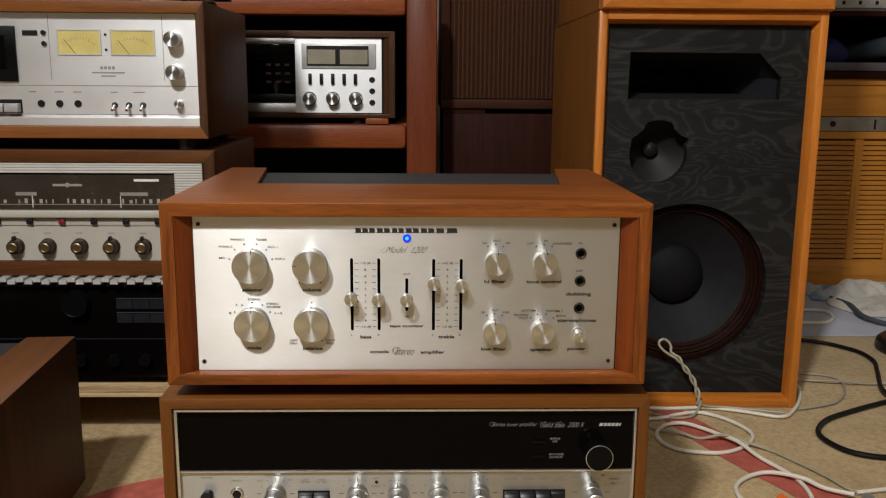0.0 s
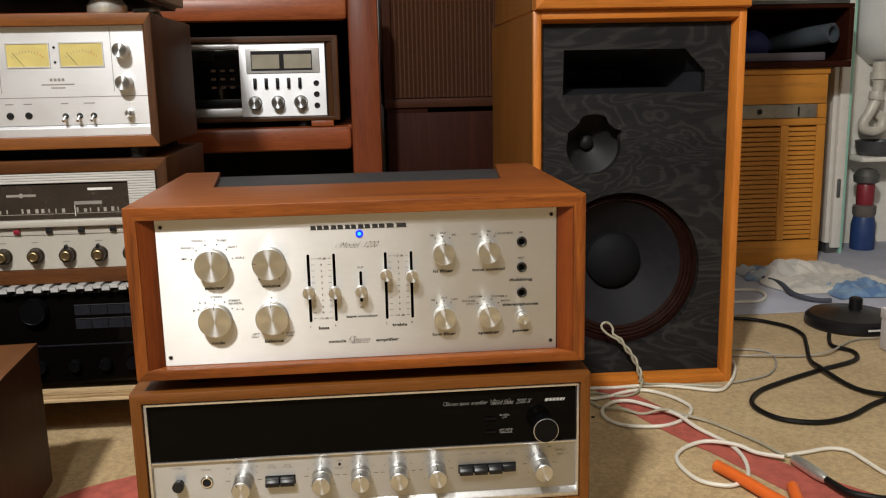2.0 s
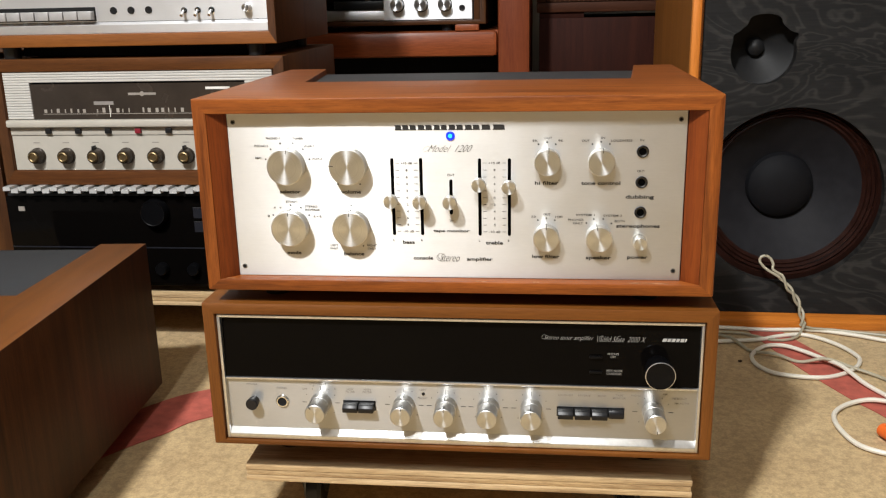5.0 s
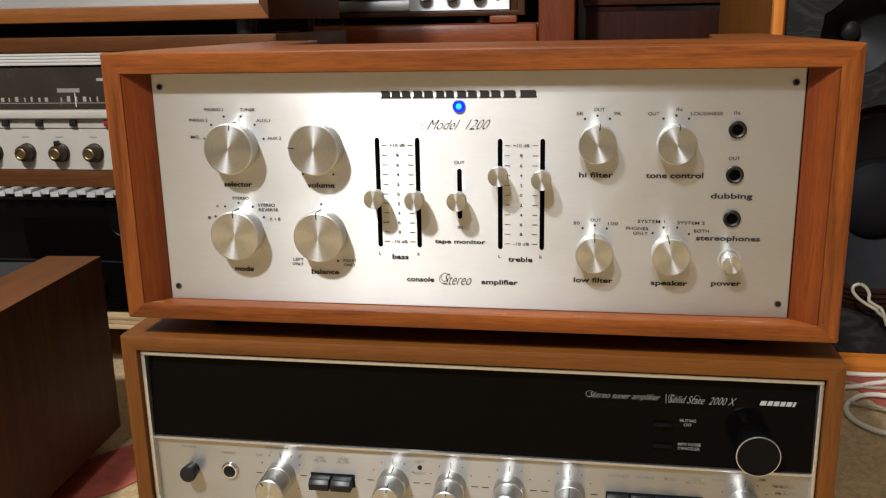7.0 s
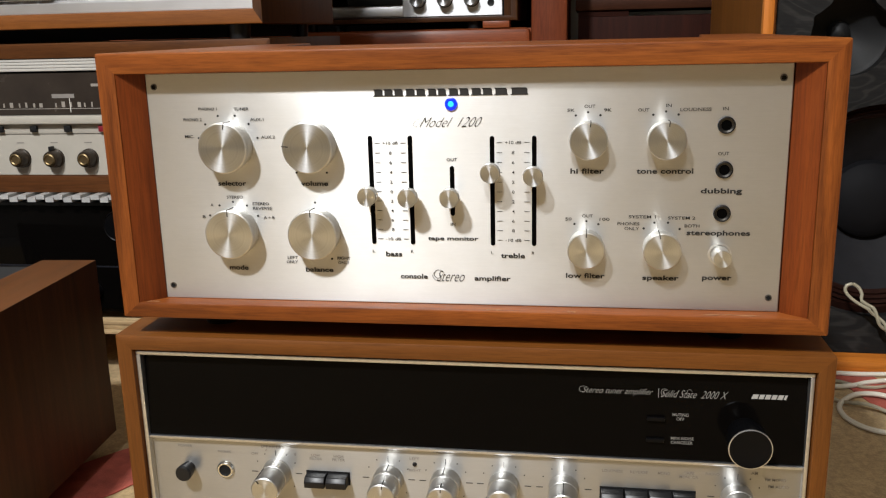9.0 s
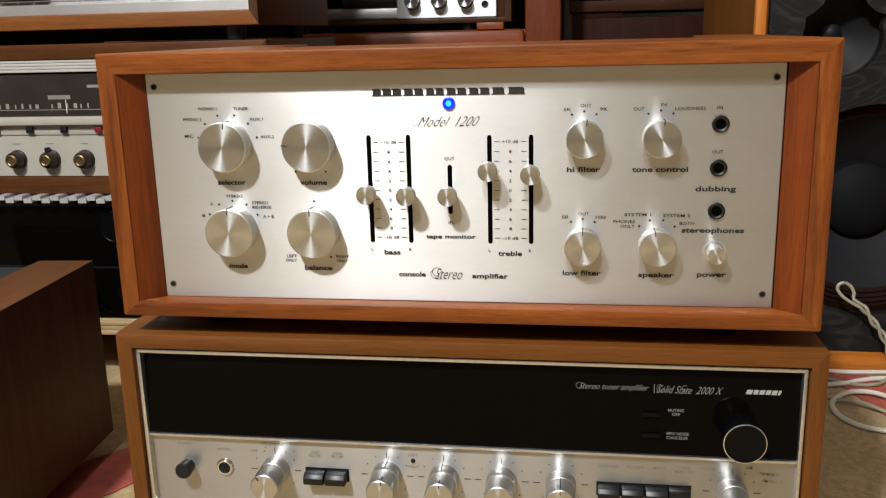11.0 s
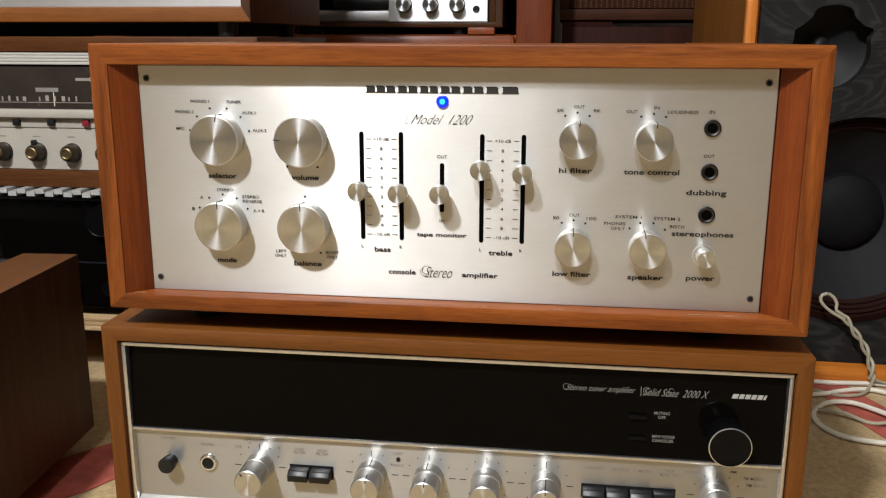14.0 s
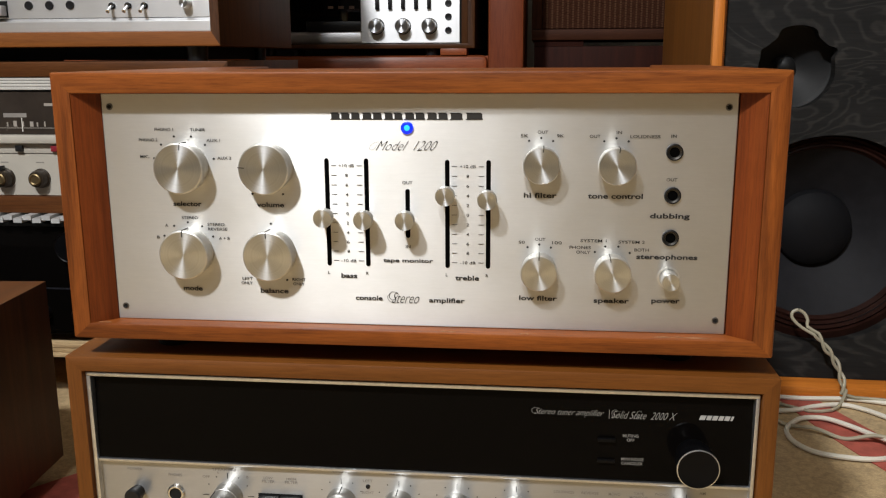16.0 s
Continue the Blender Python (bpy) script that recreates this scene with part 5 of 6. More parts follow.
for r in range(3):
    for c in range(3):
        part("printed_mark", boxed(-0.318 + c * 0.020, -0.308 + c * 0.020, EY - 0.0045, EY - 0.004, 0.575 - r * 0.018, 0.580 - r * 0.018), AMBER, cd, smooth=False)
part("door_handle", rounded(boxed(-0.3600, -0.2560, EY - 0.008, EY - 0.004, 0.4985, 0.5160), 0.001), BLACK, cd)
part("top_trim", rounded(boxed(-0.4450, -0.2560, EY - 0.003, EY, 0.6235, 0.6330), 0.001), SILVERPAINT, d2)
part("bottom_trim", rounded(boxed(-0.4450, -0.2560, EY - 0.003, EY, 0.4780, 0.4960), 0.001), SILVERPAINT, d2)
mp = part("meter_panel", rounded(boxed(-0.2420, -0.0830, EY - 0.003, EY, 0.5700, 0.6230), 0.0015), VENTSILVER, d2, "raised meter panel")
part("meter_surround", boxed(-0.2310, -0.0990, EY - 0.0042, EY - 0.003, 0.5760, 0.6180), BLACK, mp, smooth=False)
for x0, x1 in ((-0.2290, -0.1700), (-0.1600, -0.1010)):
    part("level_meter", boxed(x0, x1, EY - 0.0050, EY - 0.0042, 0.5800, 0.6100), CREAMFACE, mp, "cream-faced level meter", smooth=False)
for i in range(5):
    x = -0.2250 + i * 0.0243
    part("slide_switch", rounded(boxed(x - 0.0035, x + 0.0035, EY - 0.006, EY, 0.5370, 0.5600), 0.001), BLACK, d2, "black slide switch")
for x in (-0.2270, -0.1770, -0.1275):
    part("skirt", turned([(0.0150, 0), (0.0146, 0.003), (0.0135, 0.004)], (x, EY, 0.5065), segs=32), BLACK, d2)
    knob(d2, x, EY - 0.003, 0.5065, 0.0125, 0.020, 0, "level_knob")
for z in (0.5470, 0.5230, 0.4985):
    part("jack", turned([(0.0065, 0), (0.0060, 0.002), (0, 0.001)], (-0.0920, EY, z), segs=18), BLACK, d2, "black jack socket")

solid("wood_block", rounded(boxed(-0.106, -0.057, 1.9205, 1.965, 0.4532, 0.4655), 0.001), REDWOOD["x"], "small red-brown wood block under the cassette deck", "block")

cream = thing("cream_fronted_amplifier", (-0.26, 2.06, 0.730), "cream-fronted amplifier in a wood case on the shelf", "amplifier")
wood_case(cream, -0.480, -0.0400, 1.915, 2.22, 0.731, 0.915, 0.012, 0.004, 0.012, {"x": VENEER["x"], "z": VENEER["z"]}, 0.012)
part("faceplate", rounded(boxed(-0.4640, -0.0555, 1.925, 1.928, 0.7400, 0.9025), 0.001), plain("cream_paint", (0.88, 0.845, 0.74), 0.4, 0.03), cream, "cream painted faceplate")
part("dial_window", boxed(-0.330, -0.120, 1.9235, 1.925, 0.7920, 0.860), GLASS, cream)
for x in (-0.068, -0.452):
    part("screw", turned([(0.005, 0), (0.0045, 0.003), (0, 0.003)], (x, 1.925, 0.7600), segs=16), DULLMETAL, cream)


# ---- brown speaker with woven cloth, on a dark cabinet ----
def cloth_material():
    """Brown grille cloth with upright rows of paler stitches about a centimetre apart."""
    n = Nodes("brown_woven_grille_cloth")

    def op(operation, a, b):
        m = n.add("ShaderNodeMath")
        m.operation = operation
        for socket, v in zip(m.inputs, (a, b)):
            if hasattr(v, "is_linked"):
                n.link(v, socket)
            else:
                socket.default_value = v
        return m.outputs[0]

    tc = n.add("ShaderNodeTexCoord")
    sep = n.add("ShaderNodeSeparateXYZ")
    n.link(tc.outputs["Object"], sep.inputs[0])
    u, w = sep.outputs["X"], sep.outputs["Z"]
    row = op("MULTIPLY", u, 96.0)
    across = op("PINGPONG", row, 0.5)
    stitch = op("PINGPONG", op("ADD", op("MULTIPLY", w, 210.0), op("MULTIPLY", op("FLOOR", row, 0.0), 0.37)), 0.5)
    thread = op("MULTIPLY", op("GREATER_THAN", across, 0.34), op("GREATER_THAN", stitch, 0.18))
    fuzz = n.noise(n.coords((300, 300, 500)), 1.0, 3)
    base = n.ramp(fuzz, (0.3, (0.030, 0.0108, 0.0058)), (0.7, (0.056, 0.0215, 0.0115)))
    n.set(color=n.mix(base, (0.115, 0.058, 0.032), op("MULTIPLY", thread, 0.75)), rough=0.9, spec=0.08)
    n.bump(fuzz, 0.4, 0.001)
    return n.mat


BROWNWOOD = {a: wood("brown_stained_wood_" + a, (0.036, 0.0125, 0.0062), (0.055, 0.0195, 0.0095), (0.078, 0.029, 0.0145), a, 0.55, 1.0, 0.0, 0.5, 0.1) for a in "xz"}
CLOTH = cloth_material()
gsp = thing("cloth_fronted_speaker", (0.20, 2.25, 0.482), "brown speaker with woven grille cloth on a dark cabinet", "speaker")
part("grille", rounded(boxed(0.0815, 0.420, 2.108, 2.120, 0.5045, 1.16), 0.003), CLOTH, gsp, "brown woven grille cloth")
for a in ((0.0605, 0.081), (0.421, 0.440)):
    part("side_board", rounded(boxed(*a, 2.10, 2.45, 0.5040, 1.18), 0.002), BROWNWOOD["z"], gsp)
part("bottom_board", rounded(boxed(0.0605, 0.440, 2.099, 2.45, 0.482, 0.5035), 0.002), BROWNWOOD["x"], gsp)
part("back_board", boxed(0.0745, 0.4205, 2.13, 2.14, 0.5045, 1.16), BLACKMATT, gsp)
part("top_board", rounded(boxed(0.0745, 0.4205, 2.10, 2.45, 1.161, 1.18), 0.002), DARKWOOD["x"], gsp)
dcab = thing("dark_cabinet", (0.20, 2.25, 0.0), "dark maroon wooden cabinet under the cloth-fronted speaker", "cabinet")
part("body", rounded(boxed(0.0660, 0.445, 2.106, 2.45, 0.0, 0.470), 0.002), DARKWOOD["z"], dcab)
part("spacer", boxed(0.0660, 0.165, 2.106, 2.44, 0.4702, 0.4818), DARKWOOD["x"], dcab)
part("spacer", boxed(0.395, 0.445, 2.106, 2.44, 0.4702, 0.4818), DARKWOOD["x"], dcab)

# ---- the corner on the far side: louvred cabinet, boxes, towels ----
louv = thing("louvred_cabinet", (1.12, 2.44, 0.0), "orange-brown louvred cabinet with a steel label plate", "cabinet")
LF = 2.32
ORANGE = {a: wood("orange_varnished_wood_" + a, (0.46, 0.18, 0.022), (0.54, 0.220, 0.030), (0.60, 0.25, 0.040), a, 0.4, 0.6, 0.2, 0.15) for a in "xz"}
for a in ((0.930, 0.955), (1.1675, 1.1910), (1.2710, 1.2970)):
    part("stile", rounded(boxed(*a, LF, LF + 0.02, 0.075, 0.400), 0.002), ORANGE["z"], louv)
part("rail", rounded(boxed(0.930, 1.2970, LF, LF + 0.02, 0.0, 0.0745), 0.002), ORANGE["x"], louv)
part("rail", rounded(boxed(0.930, 1.2970, LF, LF + 0.02, 0.4005, 0.420), 0.002), ORANGE["x"], louv)
part("label_plate", rounded(boxed(0.955, 1.2710, LF + 0.004, LF + 0.018, 0.421, 0.459), 0.001), plain("dull_steel_plate", (0.30, 0.27, 0.22), 0.4, 0.2, 30, 0.6), louv, "dull steel label plate")
part("label_mark", boxed(1.215, 1.2200, LF + 0.003, LF + 0.004, 0.426, 0.452), BLACK, louv, smooth=False)
part("label_stud", turned([(0.008, 0), (0.007, 0.002), (0, 0.003)], (1.105, LF + 0.004, 0.440), segs=16), BLACK, louv)
for a in ((0.930, 0.9545), (1.2715, 1.2970)):
    part("stile", rounded(boxed(*a, LF, LF + 0.02, 0.421, 0.459), 0.001), ORANGE["z"], louv)
part("top_panel", rounded(boxed(0.930, 1.2970, LF, LF + 0.02, 0.460, 0.540), 0.003), ORANGE["x"], louv)
part("top_board", rounded(boxed(0.925, 1.3010, LF - 0.004, 2.60, 0.5405, 0.558), 0.003), ORANGE["x"], louv)
part("side_board", rounded(boxed(1.280, 1.2970, LF + 0.0205, 2.60, 0.0, 0.540), 0.001), ORANGE["z"], louv)
part("inside", boxed(0.935, 1.2795, LF + 0.03, 2.58, 0.0, 0.540), plain("dark_brown_inside", (0.30, 0.115, 0.020), 0.7), louv)
for a, b in ((0.9555, 1.1670), (1.1915, 1.2705)):
    w = b - a
    me = None
    for i in range(24):
        z = 0.0790 + i * 0.0133
        if me is None:
            s = part("slat", prism(bmesh.new(), [(LF + 0.002, z), (LF + 0.004, z + 0.0100), (LF + 0.016, z + 0.0125), (LF + 0.016, z + 0.0030)], "x", a, b), ORANGE["x"], louv, origin=(a, LF, z), smooth=False)
            me = s.data
        else:
            s = new("slat", me)
            s.parent = louv
            s["base"] = (a, LF, z)
            s.location = Vector((a, LF, z)) - Vector(louv["base"])

obox = thing("open_dark_box", (1.14, 2.45, 0.558), "open dark brown box of odds and ends on the cabinet", "box")
for n_, a in (("bottom_board", (0.92, 1.352, 2.305, 2.60, 0.558, 0.576)), ("top_board", (0.92, 1.352, 2.305, 2.60, 0.716, 0.728)), ("side_board", (1.337, 1.352, 2.305, 2.60, 0.5765, 0.7155)), ("side_board", (0.92, 0.935, 2.305, 2.60, 0.5765, 0.7155)), ("back_board", (0.9355, 1.3365, 2.585, 2.60, 0.5765, 0.7155))):
    part(n_, rounded(boxed(*a), 0.002), DARKWOOD["x"], obox)
GREYPVC = plain("grey_blue_plastic_pipe", (0.062, 0.078, 0.092), 0.45)
pipe = thing("plastic_pipe", (1.24, 2.40, 0.600), "grey plastic pipe end lying in the dark box", "pipe")
part("tube", lathe(bmesh.new(), [(0.018, 0), (0.027, 0), (0.027, 0.20), (0.018, 0.20), (0.018, 0)], (1.304, 2.325, 0.6510), (-0.42, 0.90, -0.09), 28), GREYPVC, pipe)
solid("folded_leaflet", rounded(boxed(1.05, 1.29, 2.33, 2.50, 0.577, 0.600), 0.004), plain("grey_purple_paper", (0.10, 0.085, 0.10), 0.7), "flat grey paper packet lying in the dark box", "packet")
blob = bmesh.new()
bmesh.ops.create_icosphere(blob, subdivisions=3, radius=0.05, matrix=Matrix.Translation((1.110, 2.40, 0.622)) @ Matrix.Diagonal((1.0, 0.8, 0.8, 1)))
for v in blob.verts:
    v.co += noise.noise_vector(v.co * 22) * 0.010
solid("blue_bag", blob, plain("dark_blue_cloth", (0.012, 0.018, 0.09), 0.8, 0.2, 60), "crumpled dark blue cloth bag", "bag")
tray = thing("wire_tray", (1.14, 2.42, 0.728), "grey metal tray with a slotted edge on the dark box", "tray")
part("base", rounded(boxed(0.94, 1.335, 2.302, 2.58, 0.728, 0.735), 0.001), DULLMETAL, tray)
for i in range(9):
    part("slot", boxed(0.960 + i * 0.043, 0.968 + i * 0.043, 2.2985, 2.3002, 0.7440, 0.7530), BLACKMATT, tray)
part("edge", rounded(boxed(0.94, 1.335, 2.300, 2.312, 0.7355, 0.7610), 0.002), plain("worn_pale_grey_metal", (0.34, 0.32, 0.29), 0.5, 0.2, 60), tray)
case = bmesh.new()
prism(case, [(2.33, 0.7355), (2.325, 0.800), (2.345, 0.905), (2.40, 0.935), (2.58, 0.935), (2.58, 0.7355)], "x", 0.94, 1.315)
bmesh.ops.bevel(case, geom=list(case.edges), offset=0.012, segments=3, profile=0.5, affect="EDGES")
solid("black_case", case, plain("worn_black_leatherette", (0.018, 0.019, 0.020), 0.45, 0.3, 25, bump=0.3), "black equipment case standing in the tray", "case")

frame_white = thing("white_door_frame", (1.43, 2.47, 0.0), "white painted door post with a dark latch", "door frame", kind="structure")
part("stop_bead", rounded(boxed(1.3890, 1.4025, 2.455, 2.50, 0.035, 2.1), 0.002), WHITEPAINT, frame_white)
part("post", rounded(boxed(1.4040, 1.4330, 2.445, 2.52, 0.020, 2.1), 0.003), WHITEPAINT, frame_white)
part("edge_strip", rounded(boxed(1.4335, 1.4430, 2.450, 2.52, 0.0, 2.1), 0.002), MINT, frame_white, "mint green painted edge")
part("foot_block", boxed(1.395, 1.430, 2.456, 2.51, 0.0, 0.034), DULLMETAL, frame_white)
part("latch", rounded(boxed(1.4105, 1.4215, 2.440, 2.446, 0.174, 0.231), 0.003), DULLMETAL, frame_white)
solid("white_wall_panel", boxed(1.47, 2.58, 2.60, 2.638, 0.0, 2.2), WHITEPAINT, "white painted wall board beyond the door post", kind="structure")
rack = thing("white_rack", (1.80, 2.52, 0.0), "low white rack under a washbasin", "rack")
part("rack_board", rounded(boxed(1.50, 2.20, 2.47, 2.597, 0.275, 0.288), 0.002), WHITEPAINT, rack)
part("rack_side", rounded(boxed(2.201, 2.215, 2.47, 2.597, 0.0, 0.29), 0.002), WHITEPAINT, rack)
CERAMIC = plain("white_glazed_ceramic", (0.66, 0.65, 0.63), 0.15, 0.03, 10)
TRAPWHITE = plain("aged_white_plastic", (0.58, 0.54, 0.46), 0.35, 0.08, 30)
basin = thing("washbasin", (1.625, 2.55, 0.56), "white ceramic washbasin fixed to the wall with a plastic trap", "washbasin")
bowl = turned([(0.022, 0.560), (0.055, 0.566), (0.095, 0.600), (0.118, 0.660), (0.126, 0.740), (0.132, 0.765), (0.126, 0.772), (0.118, 0.762), (0.108, 0.690), (0.060, 0.610), (0, 0.600)], (1.625, 2.595, 0.0), (0, 0, 1), 48)
bmesh.ops.bisect_plane(bowl, geom=bowl.verts[:] + bowl.edges[:] + bowl.faces[:], plane_co=(0, 2.5985, 0), plane_no=(0, 1, 0), clear_outer=True)
part("bowl", bowl, CERAMIC, basin)
part("outlet", turned([(0.020, 0), (0.020, 0.030), (0.026, 0.032), (0.026, 0.052), (0.019, 0.056), (0.016, 0.070)], (1.585, 2.555, 0.572), (0, 0, -1), 28), TRAPWHITE, basin)
trap = part("trap", tube(bmesh.new(), [(1.585, 2.555, 0.505), (1.580, 2.555, 0.460), (1.560, 2.555, 0.415), (1.545, 2.555, 0.390), (1.550, 2.555, 0.368), (1.575, 2.555, 0.360), (1.600, 2.556, 0.368), (1.612, 2.562, 0.395), (1.614, 2.598, 0.410)], 0.016, 16), TRAPWHITE, basin, "white plastic U bend")
part("nut", turned([(0.021, 0), (0.022, 0.003), (0.022, 0.022), (0.021, 0.025)], (1.5815, 2.555, 0.482), (-0.1, 0, -1), 24), TRAPWHITE, trap)
dish = thing("plastic_dish", (1.585, 2.532, 0.288), "dark grey plastic dish on the white rack", "dish")
part("shell", turned([(0, 0), (0.045, 0), (0.060, 0.012), (0.066, 0.040), (0.068, 0.046), (0.062, 0.046), (0.055, 0.014), (0, 0.006)], (1.585, 2.532, 0.288), (0, 0, 1), 40), plain("dark_grey_dish_plastic", (0.06, 0.06, 0.065), 0.4), dish)
bottle = thing("floor_bottle", (1.535, 2.50, 0.0), "blue bottle with a red collar and dark cap", "bottle")
part("body", turned([(0, 0), (0.034, 0), (0.036, 0.006), (0.036, 0.080), (0.030, 0.105), (0, 0.105)], (1.535, 2.50, 0.0), (0, 0, 1), 28), plain("dark_blue_plastic", (0.02, 0.05, 0.16), 0.4), bottle)
part("neck", turned([(0.030, 0.105), (0.034, 0.115), (0.034, 0.138), (0.026, 0.142)], (1.535, 2.50, 0.0), (0, 0, 1), 28), plain("grey_brown_plastic", (0.12, 0.10, 0.09), 0.5), bottle)
part("collar", turned([(0.024, 0.140), (0.026, 0.150), (0.026, 0.200), (0.024, 0.205)], (1.535, 2.50, 0.0), (0, 0, 1), 28), plain("dark_red_plastic", (0.22, 0.02, 0.03), 0.4), bottle)
part("cap", turned([(0.024, 0.205), (0.036, 0.212), (0.038, 0.232), (0.026, 0.250), (0, 0.256)], (1.535, 2.50, 0.0), (0, 0, 1), 28), DULLMETAL, bottle)
wbox = thing("white_carton", (1.15, 1.48, 0.0), "plain white carton standing on the carpet", "carton")
part("body", rounded(boxed(1.024, 1.28, 1.40, 1.555, 0.0015, 0.085), 0.002), plain("white_card", (0.72, 0.70, 0.72), 0.6, 0.03), wbox)
part("lid", rounded(boxed(1.0225, 1.2815, 1.3985, 1.5565, 0.0655, 0.087), 0.001), plain("white_card_lid", (0.74, 0.72, 0.73), 0.6, 0.03), wbox)

MAT = plain("pale_grey_mat", (0.42, 0.43, 0.50), 0.8, 0.1, 12)
solid("floor_mat", rounded(boxed(0.62, 2.2, 1.838, 2.60, 0.0004, 0.003), 0.001), MAT, "pale grey mat along the carpet", "mat")


WHITEWIRE = plain("white_cable_sheath", (0.72, 0.68, 0.58), 0.45, 0.06)
GREYWIRE = plain("grey_cable_sheath", (0.34, 0.31, 0.26), 0.5, 0.1)
BLACKWIRE = plain("black_rubber_cable", (0.005, 0.005, 0.005), 0.45, spec=0.25)
CLEARWIRE = plain("olive_grey_twin_flex", (0.36, 0.325, 0.235), 0.4, 0.1)


def cable(points, r, mat, label, name="cable", lift=0.0):
    return solid(name, tube(bmesh.new(), [(p[0], p[1], (p[2] if len(p) > 2 else r + 0.0016) + lift) for p in points], r), mat, label, "cable", group="cables on the carpet")


def crumpled(name, cx, cy, sx, sy, height, seed, mat, label):
    bm = bmesh.new()
    bmesh.ops.create_grid(bm, x_segments=44, y_segments=36, size=1)
    for v in bm.verts:
        u, w = v.co.x, v.co.y
        edge = max(0.0, 1 - max(abs(u), abs(w)) ** 4)
        n1 = noise.noise(Vector((u * 1.7 + seed, w * 1.7, seed)))
        n2 = abs(noise.noise(Vector((u * 4.0 + seed, w * 3.0 - seed, 0.5))))
        wob = noise.noise_vector(Vector((u * 1.3 + seed, w * 1.3, 3.0))) * 0.22
        v.co = Vector((cx + (u + wob.x) * sx, cy + (w + wob.y) * sy, 0.005 + height * edge * max(0.05, 0.45 + 0.6 * n1 + 0.5 * n2)))
    ext = bmesh.ops.extrude_face_region(bm, geom=list(bm.faces))
    bmesh.ops.translate(bm, verts=[g for g in ext["geom"] if isinstance(g, bmesh.types.BMVert)], vec=(0, 0, 0.003))
    bmesh.ops.recalc_face_normals(bm, faces=bm.faces)
    return solid(name, bm, mat, label, "towel", group="towels on the mat")


def towel_material(name, a, b):
    n = Nodes(name)
    v = n.coords((1, 1, 1))
    patch = n.noise(v, 9.0, 2, 0.5, 1.0)
    weave = n.noise(v, 300.0, 2)
    n.set(color=n.mix(n.ramp(patch, (0.47, a), (0.53, b)), n.ramp(weave, (0.3, (0.85, 0.85, 0.85)), (0.7, (1, 1, 1))), 1.0, "MULTIPLY"), rough=0.95, sheen=0.3)
    n.bump(weave, 0.5, 0.001)
    return n.mat


crumpled("towel", 1.185, 2.13, 0.145, 0.150, 0.040, 2.0, towel_material("white_towelling", (0.64, 0.60, 0.53), (0.52, 0.50, 0.46)), "crumpled white towel on the grey mat")
crumpled("towel", 1.23, 1.985, 0.085, 0.060, 0.030, 5.0, towel_material("blue_towelling", (0.10, 0.20, 0.38), (0.20, 0.32, 0.48)), "crumpled blue towel on the grey mat")
crumpled("towel", 1.10, 2.20, 0.085, 0.060, 0.028, 9.0, towel_material("pale_blue_towelling", (0.16, 0.26, 0.40), (0.46, 0.50, 0.52)), "crumpled pale blue cloth against the louvred cabinet")
cable([(1.055, 2.215, 0.008), (1.055, 2.150, 0.010), (1.060, 2.060, 0.016), (1.045, 1.960, 0.014), (1.075, 1.905, 0.010), (1.110, 1.900, 0.009)], 0.006, plain("slate_grey_webbing", (0.06, 0.065, 0.085), 0.8), "dark grey strap along the towel", "strap")

puck = thing("stand_base", (1.06, 1.725, 0.0), "round black cast stand base with a short post", "stand")
part("disc", turned([(0, 0), (0.092, 0), (0.096, 0.006), (0.094, 0.020), (0.086, 0.027), (0.040, 0.033), (0.030, 0.036), (0, 0.036)], (1.06, 1.725, 0.0), (0, 0, 1), 48), BLACK, puck)
part("post", turned([(0.014, 0.034), (0.014, 0.056), (0.010, 0.060), (0, 0.060)], (1.075, 1.735, 0.0), (0, 0, 1), 24), BLACK, puck)
part("label_bar", boxed(1.045, 1.085, 1.6290, 1.6310, 0.012, 0.016), WHITEINK, puck, smooth=False)

# ---- cables and small things on the carpet ----
W = 0.0031
cable([(0.24, 1.400), (0.30, 1.410), (0.370, 1.408), (0.431, 1.402), (0.499, 1.405), (0.554, 1.388), (0.610, 1.363), (0.643, 1.391), (0.679, 1.450), (0.701, 1.516), (0.695, 1.60)], W, WHITEWIRE, "white speaker cable along the foot of the speaker")
cable([(0.24, 1.325), (0.300, 1.340), (0.350, 1.349), (0.411, 1.360), (0.440, 1.374), (0.476, 1.384), (0.501, 1.370), (0.522, 1.342), (0.534, 1.309), (0.534, 1.286), (0.520, 1.259), (0.496, 1.236), (0.466, 1.222), (0.433, 1.223), (0.402, 1.234), (0.385, 1.260),
       (0.384, 1.291), (0.396, 1.315), (0.415, 1.331, 0.006), (0.440, 1.330, 0.007), (0.460, 1.309, 0.008), (0.477, 1.283, 0.009), (0.496, 1.245, 0.012), (0.512, 1.200, 0.007), (0.536, 1.146), (0.540, 1.103), (0.531, 1.060), (0.514, 1.026), (0.484, 1.009),
       (0.451, 1.027), (0.440, 1.069), (0.445, 1.108), (0.470, 1.138), (0.506, 1.149, 0.007), (0.541, 1.123, 0.011), (0.562, 1.098, 0.008), (0.592, 1.074, 0.010)], W, WHITEWIRE, "coiled white cable on the beige carpet")
cable([(0.25, 1.405), (0.330, 1.386), (0.366, 1.353, 0.009), (0.387, 1.315), (0.417, 1.293, 0.009), (0.447, 1.277), (0.480, 1.266, 0.014), (0.509, 1.252, 0.009), (0.538, 1.235), (0.556, 1.205), (0.585, 1.144), (0.596, 1.108), (0.606, 1.091)], 0.0024, CLEARWIRE, "thin olive grey flex across the red stripe")
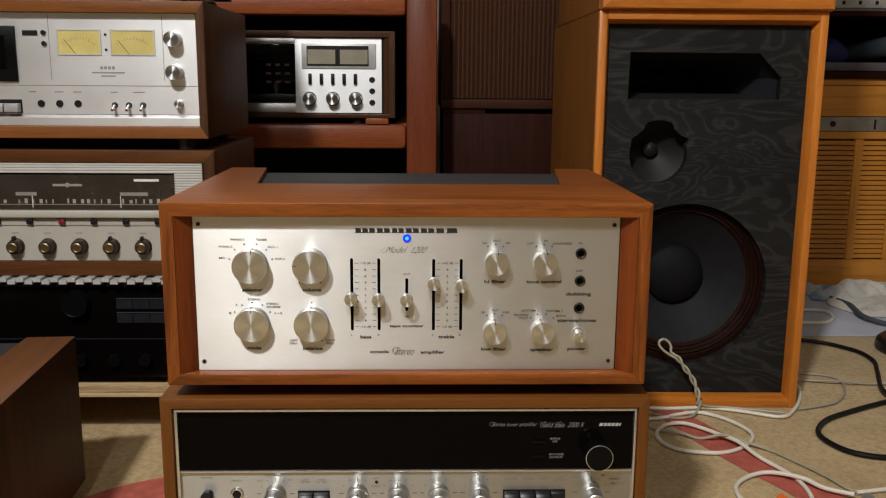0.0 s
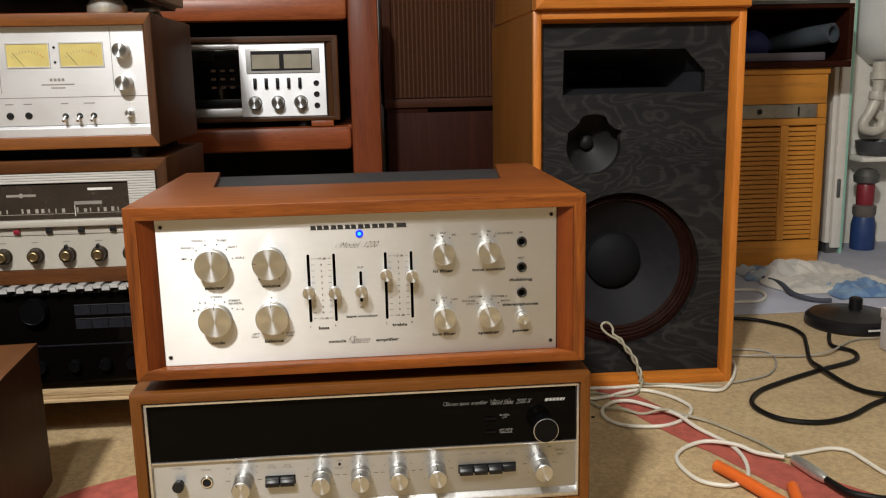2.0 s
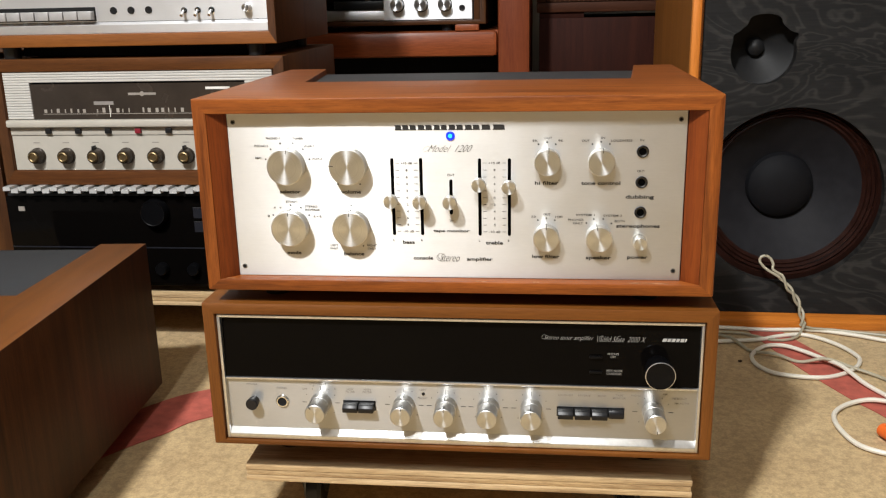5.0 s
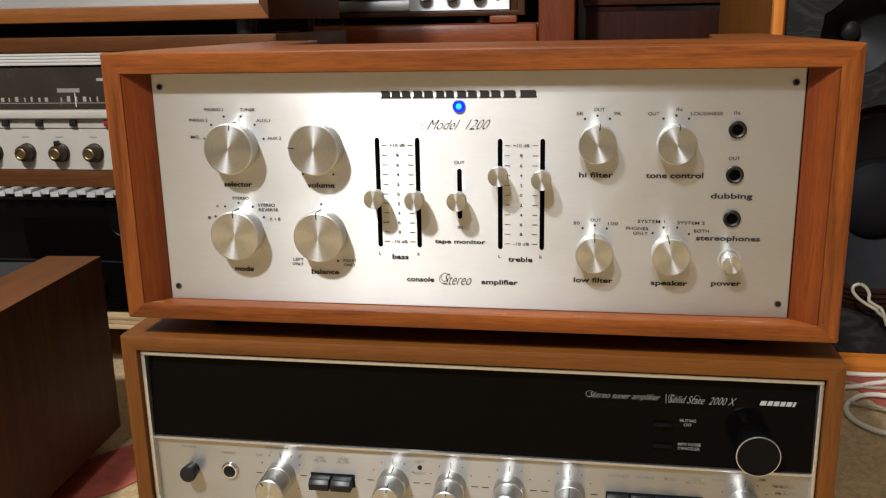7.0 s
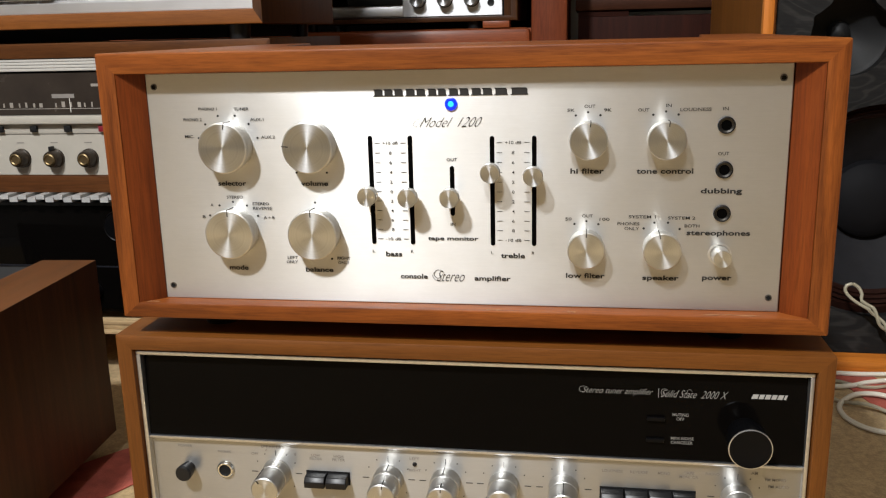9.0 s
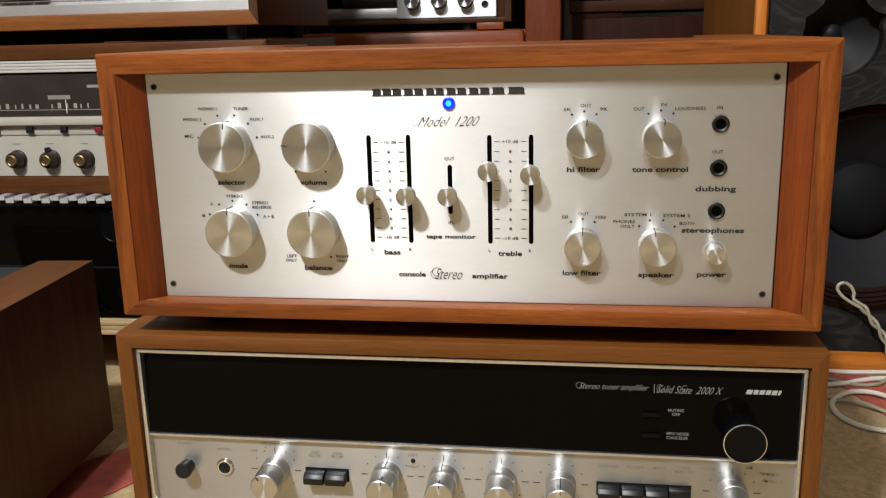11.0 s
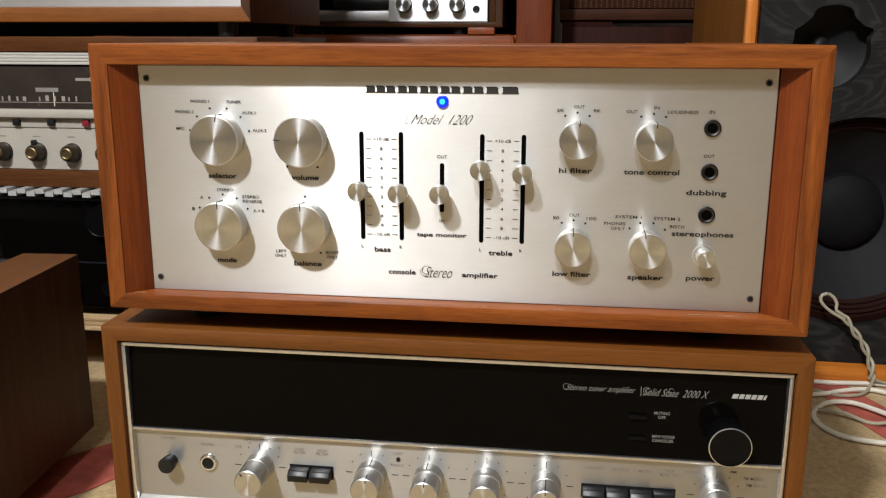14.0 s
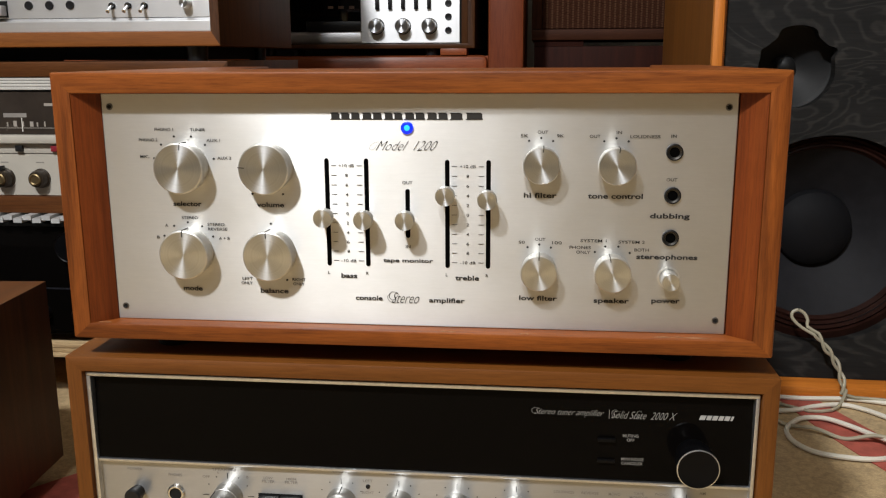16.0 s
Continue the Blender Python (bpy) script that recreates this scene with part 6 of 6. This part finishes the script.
cable([(0.604, 1.091), (0.640, 1.098), (0.675, 1.105), (0.699, 1.094), (0.705, 1.057), (0.712, 1.010), (0.740, 0.960)], 0.0030, WHITEWIRE, "short white cable end beside the audio plug")
cable([(0.62, 1.80), (0.826, 1.796), (0.905, 1.730), (0.915, 1.66), (0.892, 1.596), (0.850, 1.50), (0.835, 1.435, 0.012), (0.85, 1.33), (0.90, 1.26, 0.014), (1.00, 1.20)], 0.0042, BLACKWIRE, "thick black rubber mains cable")
cable([(0.965, 1.640, 0.010), (0.949, 1.610), (0.935, 1.570), (0.955, 1.530), (0.930, 1.480), (0.835, 1.435), (0.740, 1.385), (0.675, 1.342), (0.640, 1.285), (0.656, 1.223), (0.709, 1.199), (0.770, 1.215), (0.84, 1.262), (0.92, 1.30), (1.02, 1.33)], 0.0042, BLACKWIRE, "looped black rubber mains cable")
cable([(0.64, 1.60), (0.733, 1.586), (0.784, 1.570), (0.793, 1.534), (0.773, 1.480), (0.737, 1.433), (0.693, 1.411), (0.655, 1.400)], 0.0020, GREYWIRE, "thin grey wire loop beside the speaker")
cable([(0.66, 1.565, 0.004), (0.721, 1.546), (0.788, 1.527, 0.008), (0.849, 1.524), (0.905, 1.526, 0.010), (0.996, 1.605), (1.06, 1.615)], 0.0020, GREYWIRE, "thin grey wire on the carpet")
cable([(0.80, 1.93, 0.007), (0.885, 1.928, 0.007), (0.945, 1.930, 0.007), (0.982, 1.975, 0.007), (0.985, 2.030, 0.007), (0.926, 2.045, 0.007), (0.80, 2.04, 0.007)], 0.004, WHITEWIRE, "white cable loop on the grey mat")
flex = thing("twisted_flex", (0.47, 1.39, 0.0), "twisted olive grey twin flex with a looped end", "cable", group="cables on the carpet")
spine = smooth_line([(0.484, 1.398, 0.016), (0.481, 1.402, 0.034), (0.473, 1.408, 0.055), (0.461, 1.411, 0.072), (0.448, 1.415, 0.090)], 12)
for side, tail in ((0, [(0.250, 1.372, 0.004), (0.359, 1.390, 0.004), (0.401, 1.380, 0.004), (0.429, 1.360, 0.004), (0.459, 1.363, 0.005), (0.477, 1.384, 0.007)]),
                   (math.pi, [(0.62, 1.372, 0.008), (0.575, 1.385, 0.008), (0.530, 1.398, 0.008), (0.500, 1.402, 0.008)])):
    twist = []
    for i, p in enumerate(spine):
        a = side + i * 0.27
        twist.append(p + Vector((math.cos(a) * 0.0026, math.sin(a) * 0.0020, math.cos(a) * 0.0012)))
    if side == 0:
        twist += [Vector(p) for p in ((0.4375, 1.420, 0.0985), (0.4385, 1.424, 0.1060), (0.4345, 1.427, 0.1145), (0.4275, 1.428, 0.1190))]
    else:
        twist += [Vector(p) for p in ((0.4345, 1.420, 0.0945), (0.4250, 1.424, 0.1010), (0.4185, 1.427, 0.1095), (0.4200, 1.428, 0.1165), (0.4265, 1.428, 0.1190))]
    part("strand", tube(bmesh.new(), [Vector(p) for p in tail] + twist, 0.0022, 7, 2), CLEARWIRE, flex)
crumb = bmesh.new()
bmesh.ops.create_icosphere(crumb, subdivisions=2, radius=0.0028, matrix=Matrix.Translation((0.366, 1.281, 0.0012)) @ Matrix.Diagonal((1.2, 0.9, 0.6, 1)))
for v in crumb.verts:
    v.co += noise.noise_vector(v.co * 400) * 0.0006
solid("crumb", crumb, plain("dark_brown_crumb", (0.04, 0.018, 0.008), 0.9), "small dark brown crumb on the carpet", "crumb")

tool = thing("pliers", (0.53, 0.98, 0.0), "pliers with orange handles lying on the carpet", "pliers")
ORANGEGRIP = plain("orange_rubber_grip", (0.75, 0.14, 0.02), 0.45, 0.06)
part("handle", tube(bmesh.new(), [(0.486, 1.060, 0.010), (0.503, 1.010, 0.011), (0.520, 0.960, 0.010), (0.535, 0.920, 0.011)], 0.0085, 12), ORANGEGRIP, tool, "orange rubber handle")
part("handle", tube(bmesh.new(), [(0.560, 0.985, 0.010), (0.552, 0.960, 0.010), (0.545, 0.935, 0.011), (0.540, 0.915, 0.011)], 0.0080, 12), ORANGEGRIP, tool, "orange rubber handle")
part("jaw", rounded(boxed(0.525, 0.560, 0.850, 0.922, 0.004, 0.018), 0.003), DULLMETAL, tool)
plug = thing("audio_plug", (0.61, 1.03, 0.0), "silver metal audio plug with a black cable", "plug")
d = Vector((0.012, -0.071, 0)).normalized()
part("shell", turned([(0, 0), (0.0060, 0), (0.0075, 0.002), (0.0075, 0.010), (0.0082, 0.012), (0.0085, 0.050), (0.0065, 0.066), (0.0045, 0.070)], (0.602, 1.066, 0.0105), d, 24), ALU, plug)
part("lead", tube(bmesh.new(), [(0.614, 0.997, 0.0105), (0.622, 0.955, 0.012), (0.650, 0.935, 0.012), (0.70, 0.93, 0.008), (0.78, 0.90, 0.007)], 0.0050, 10), BLACKWIRE, plug)
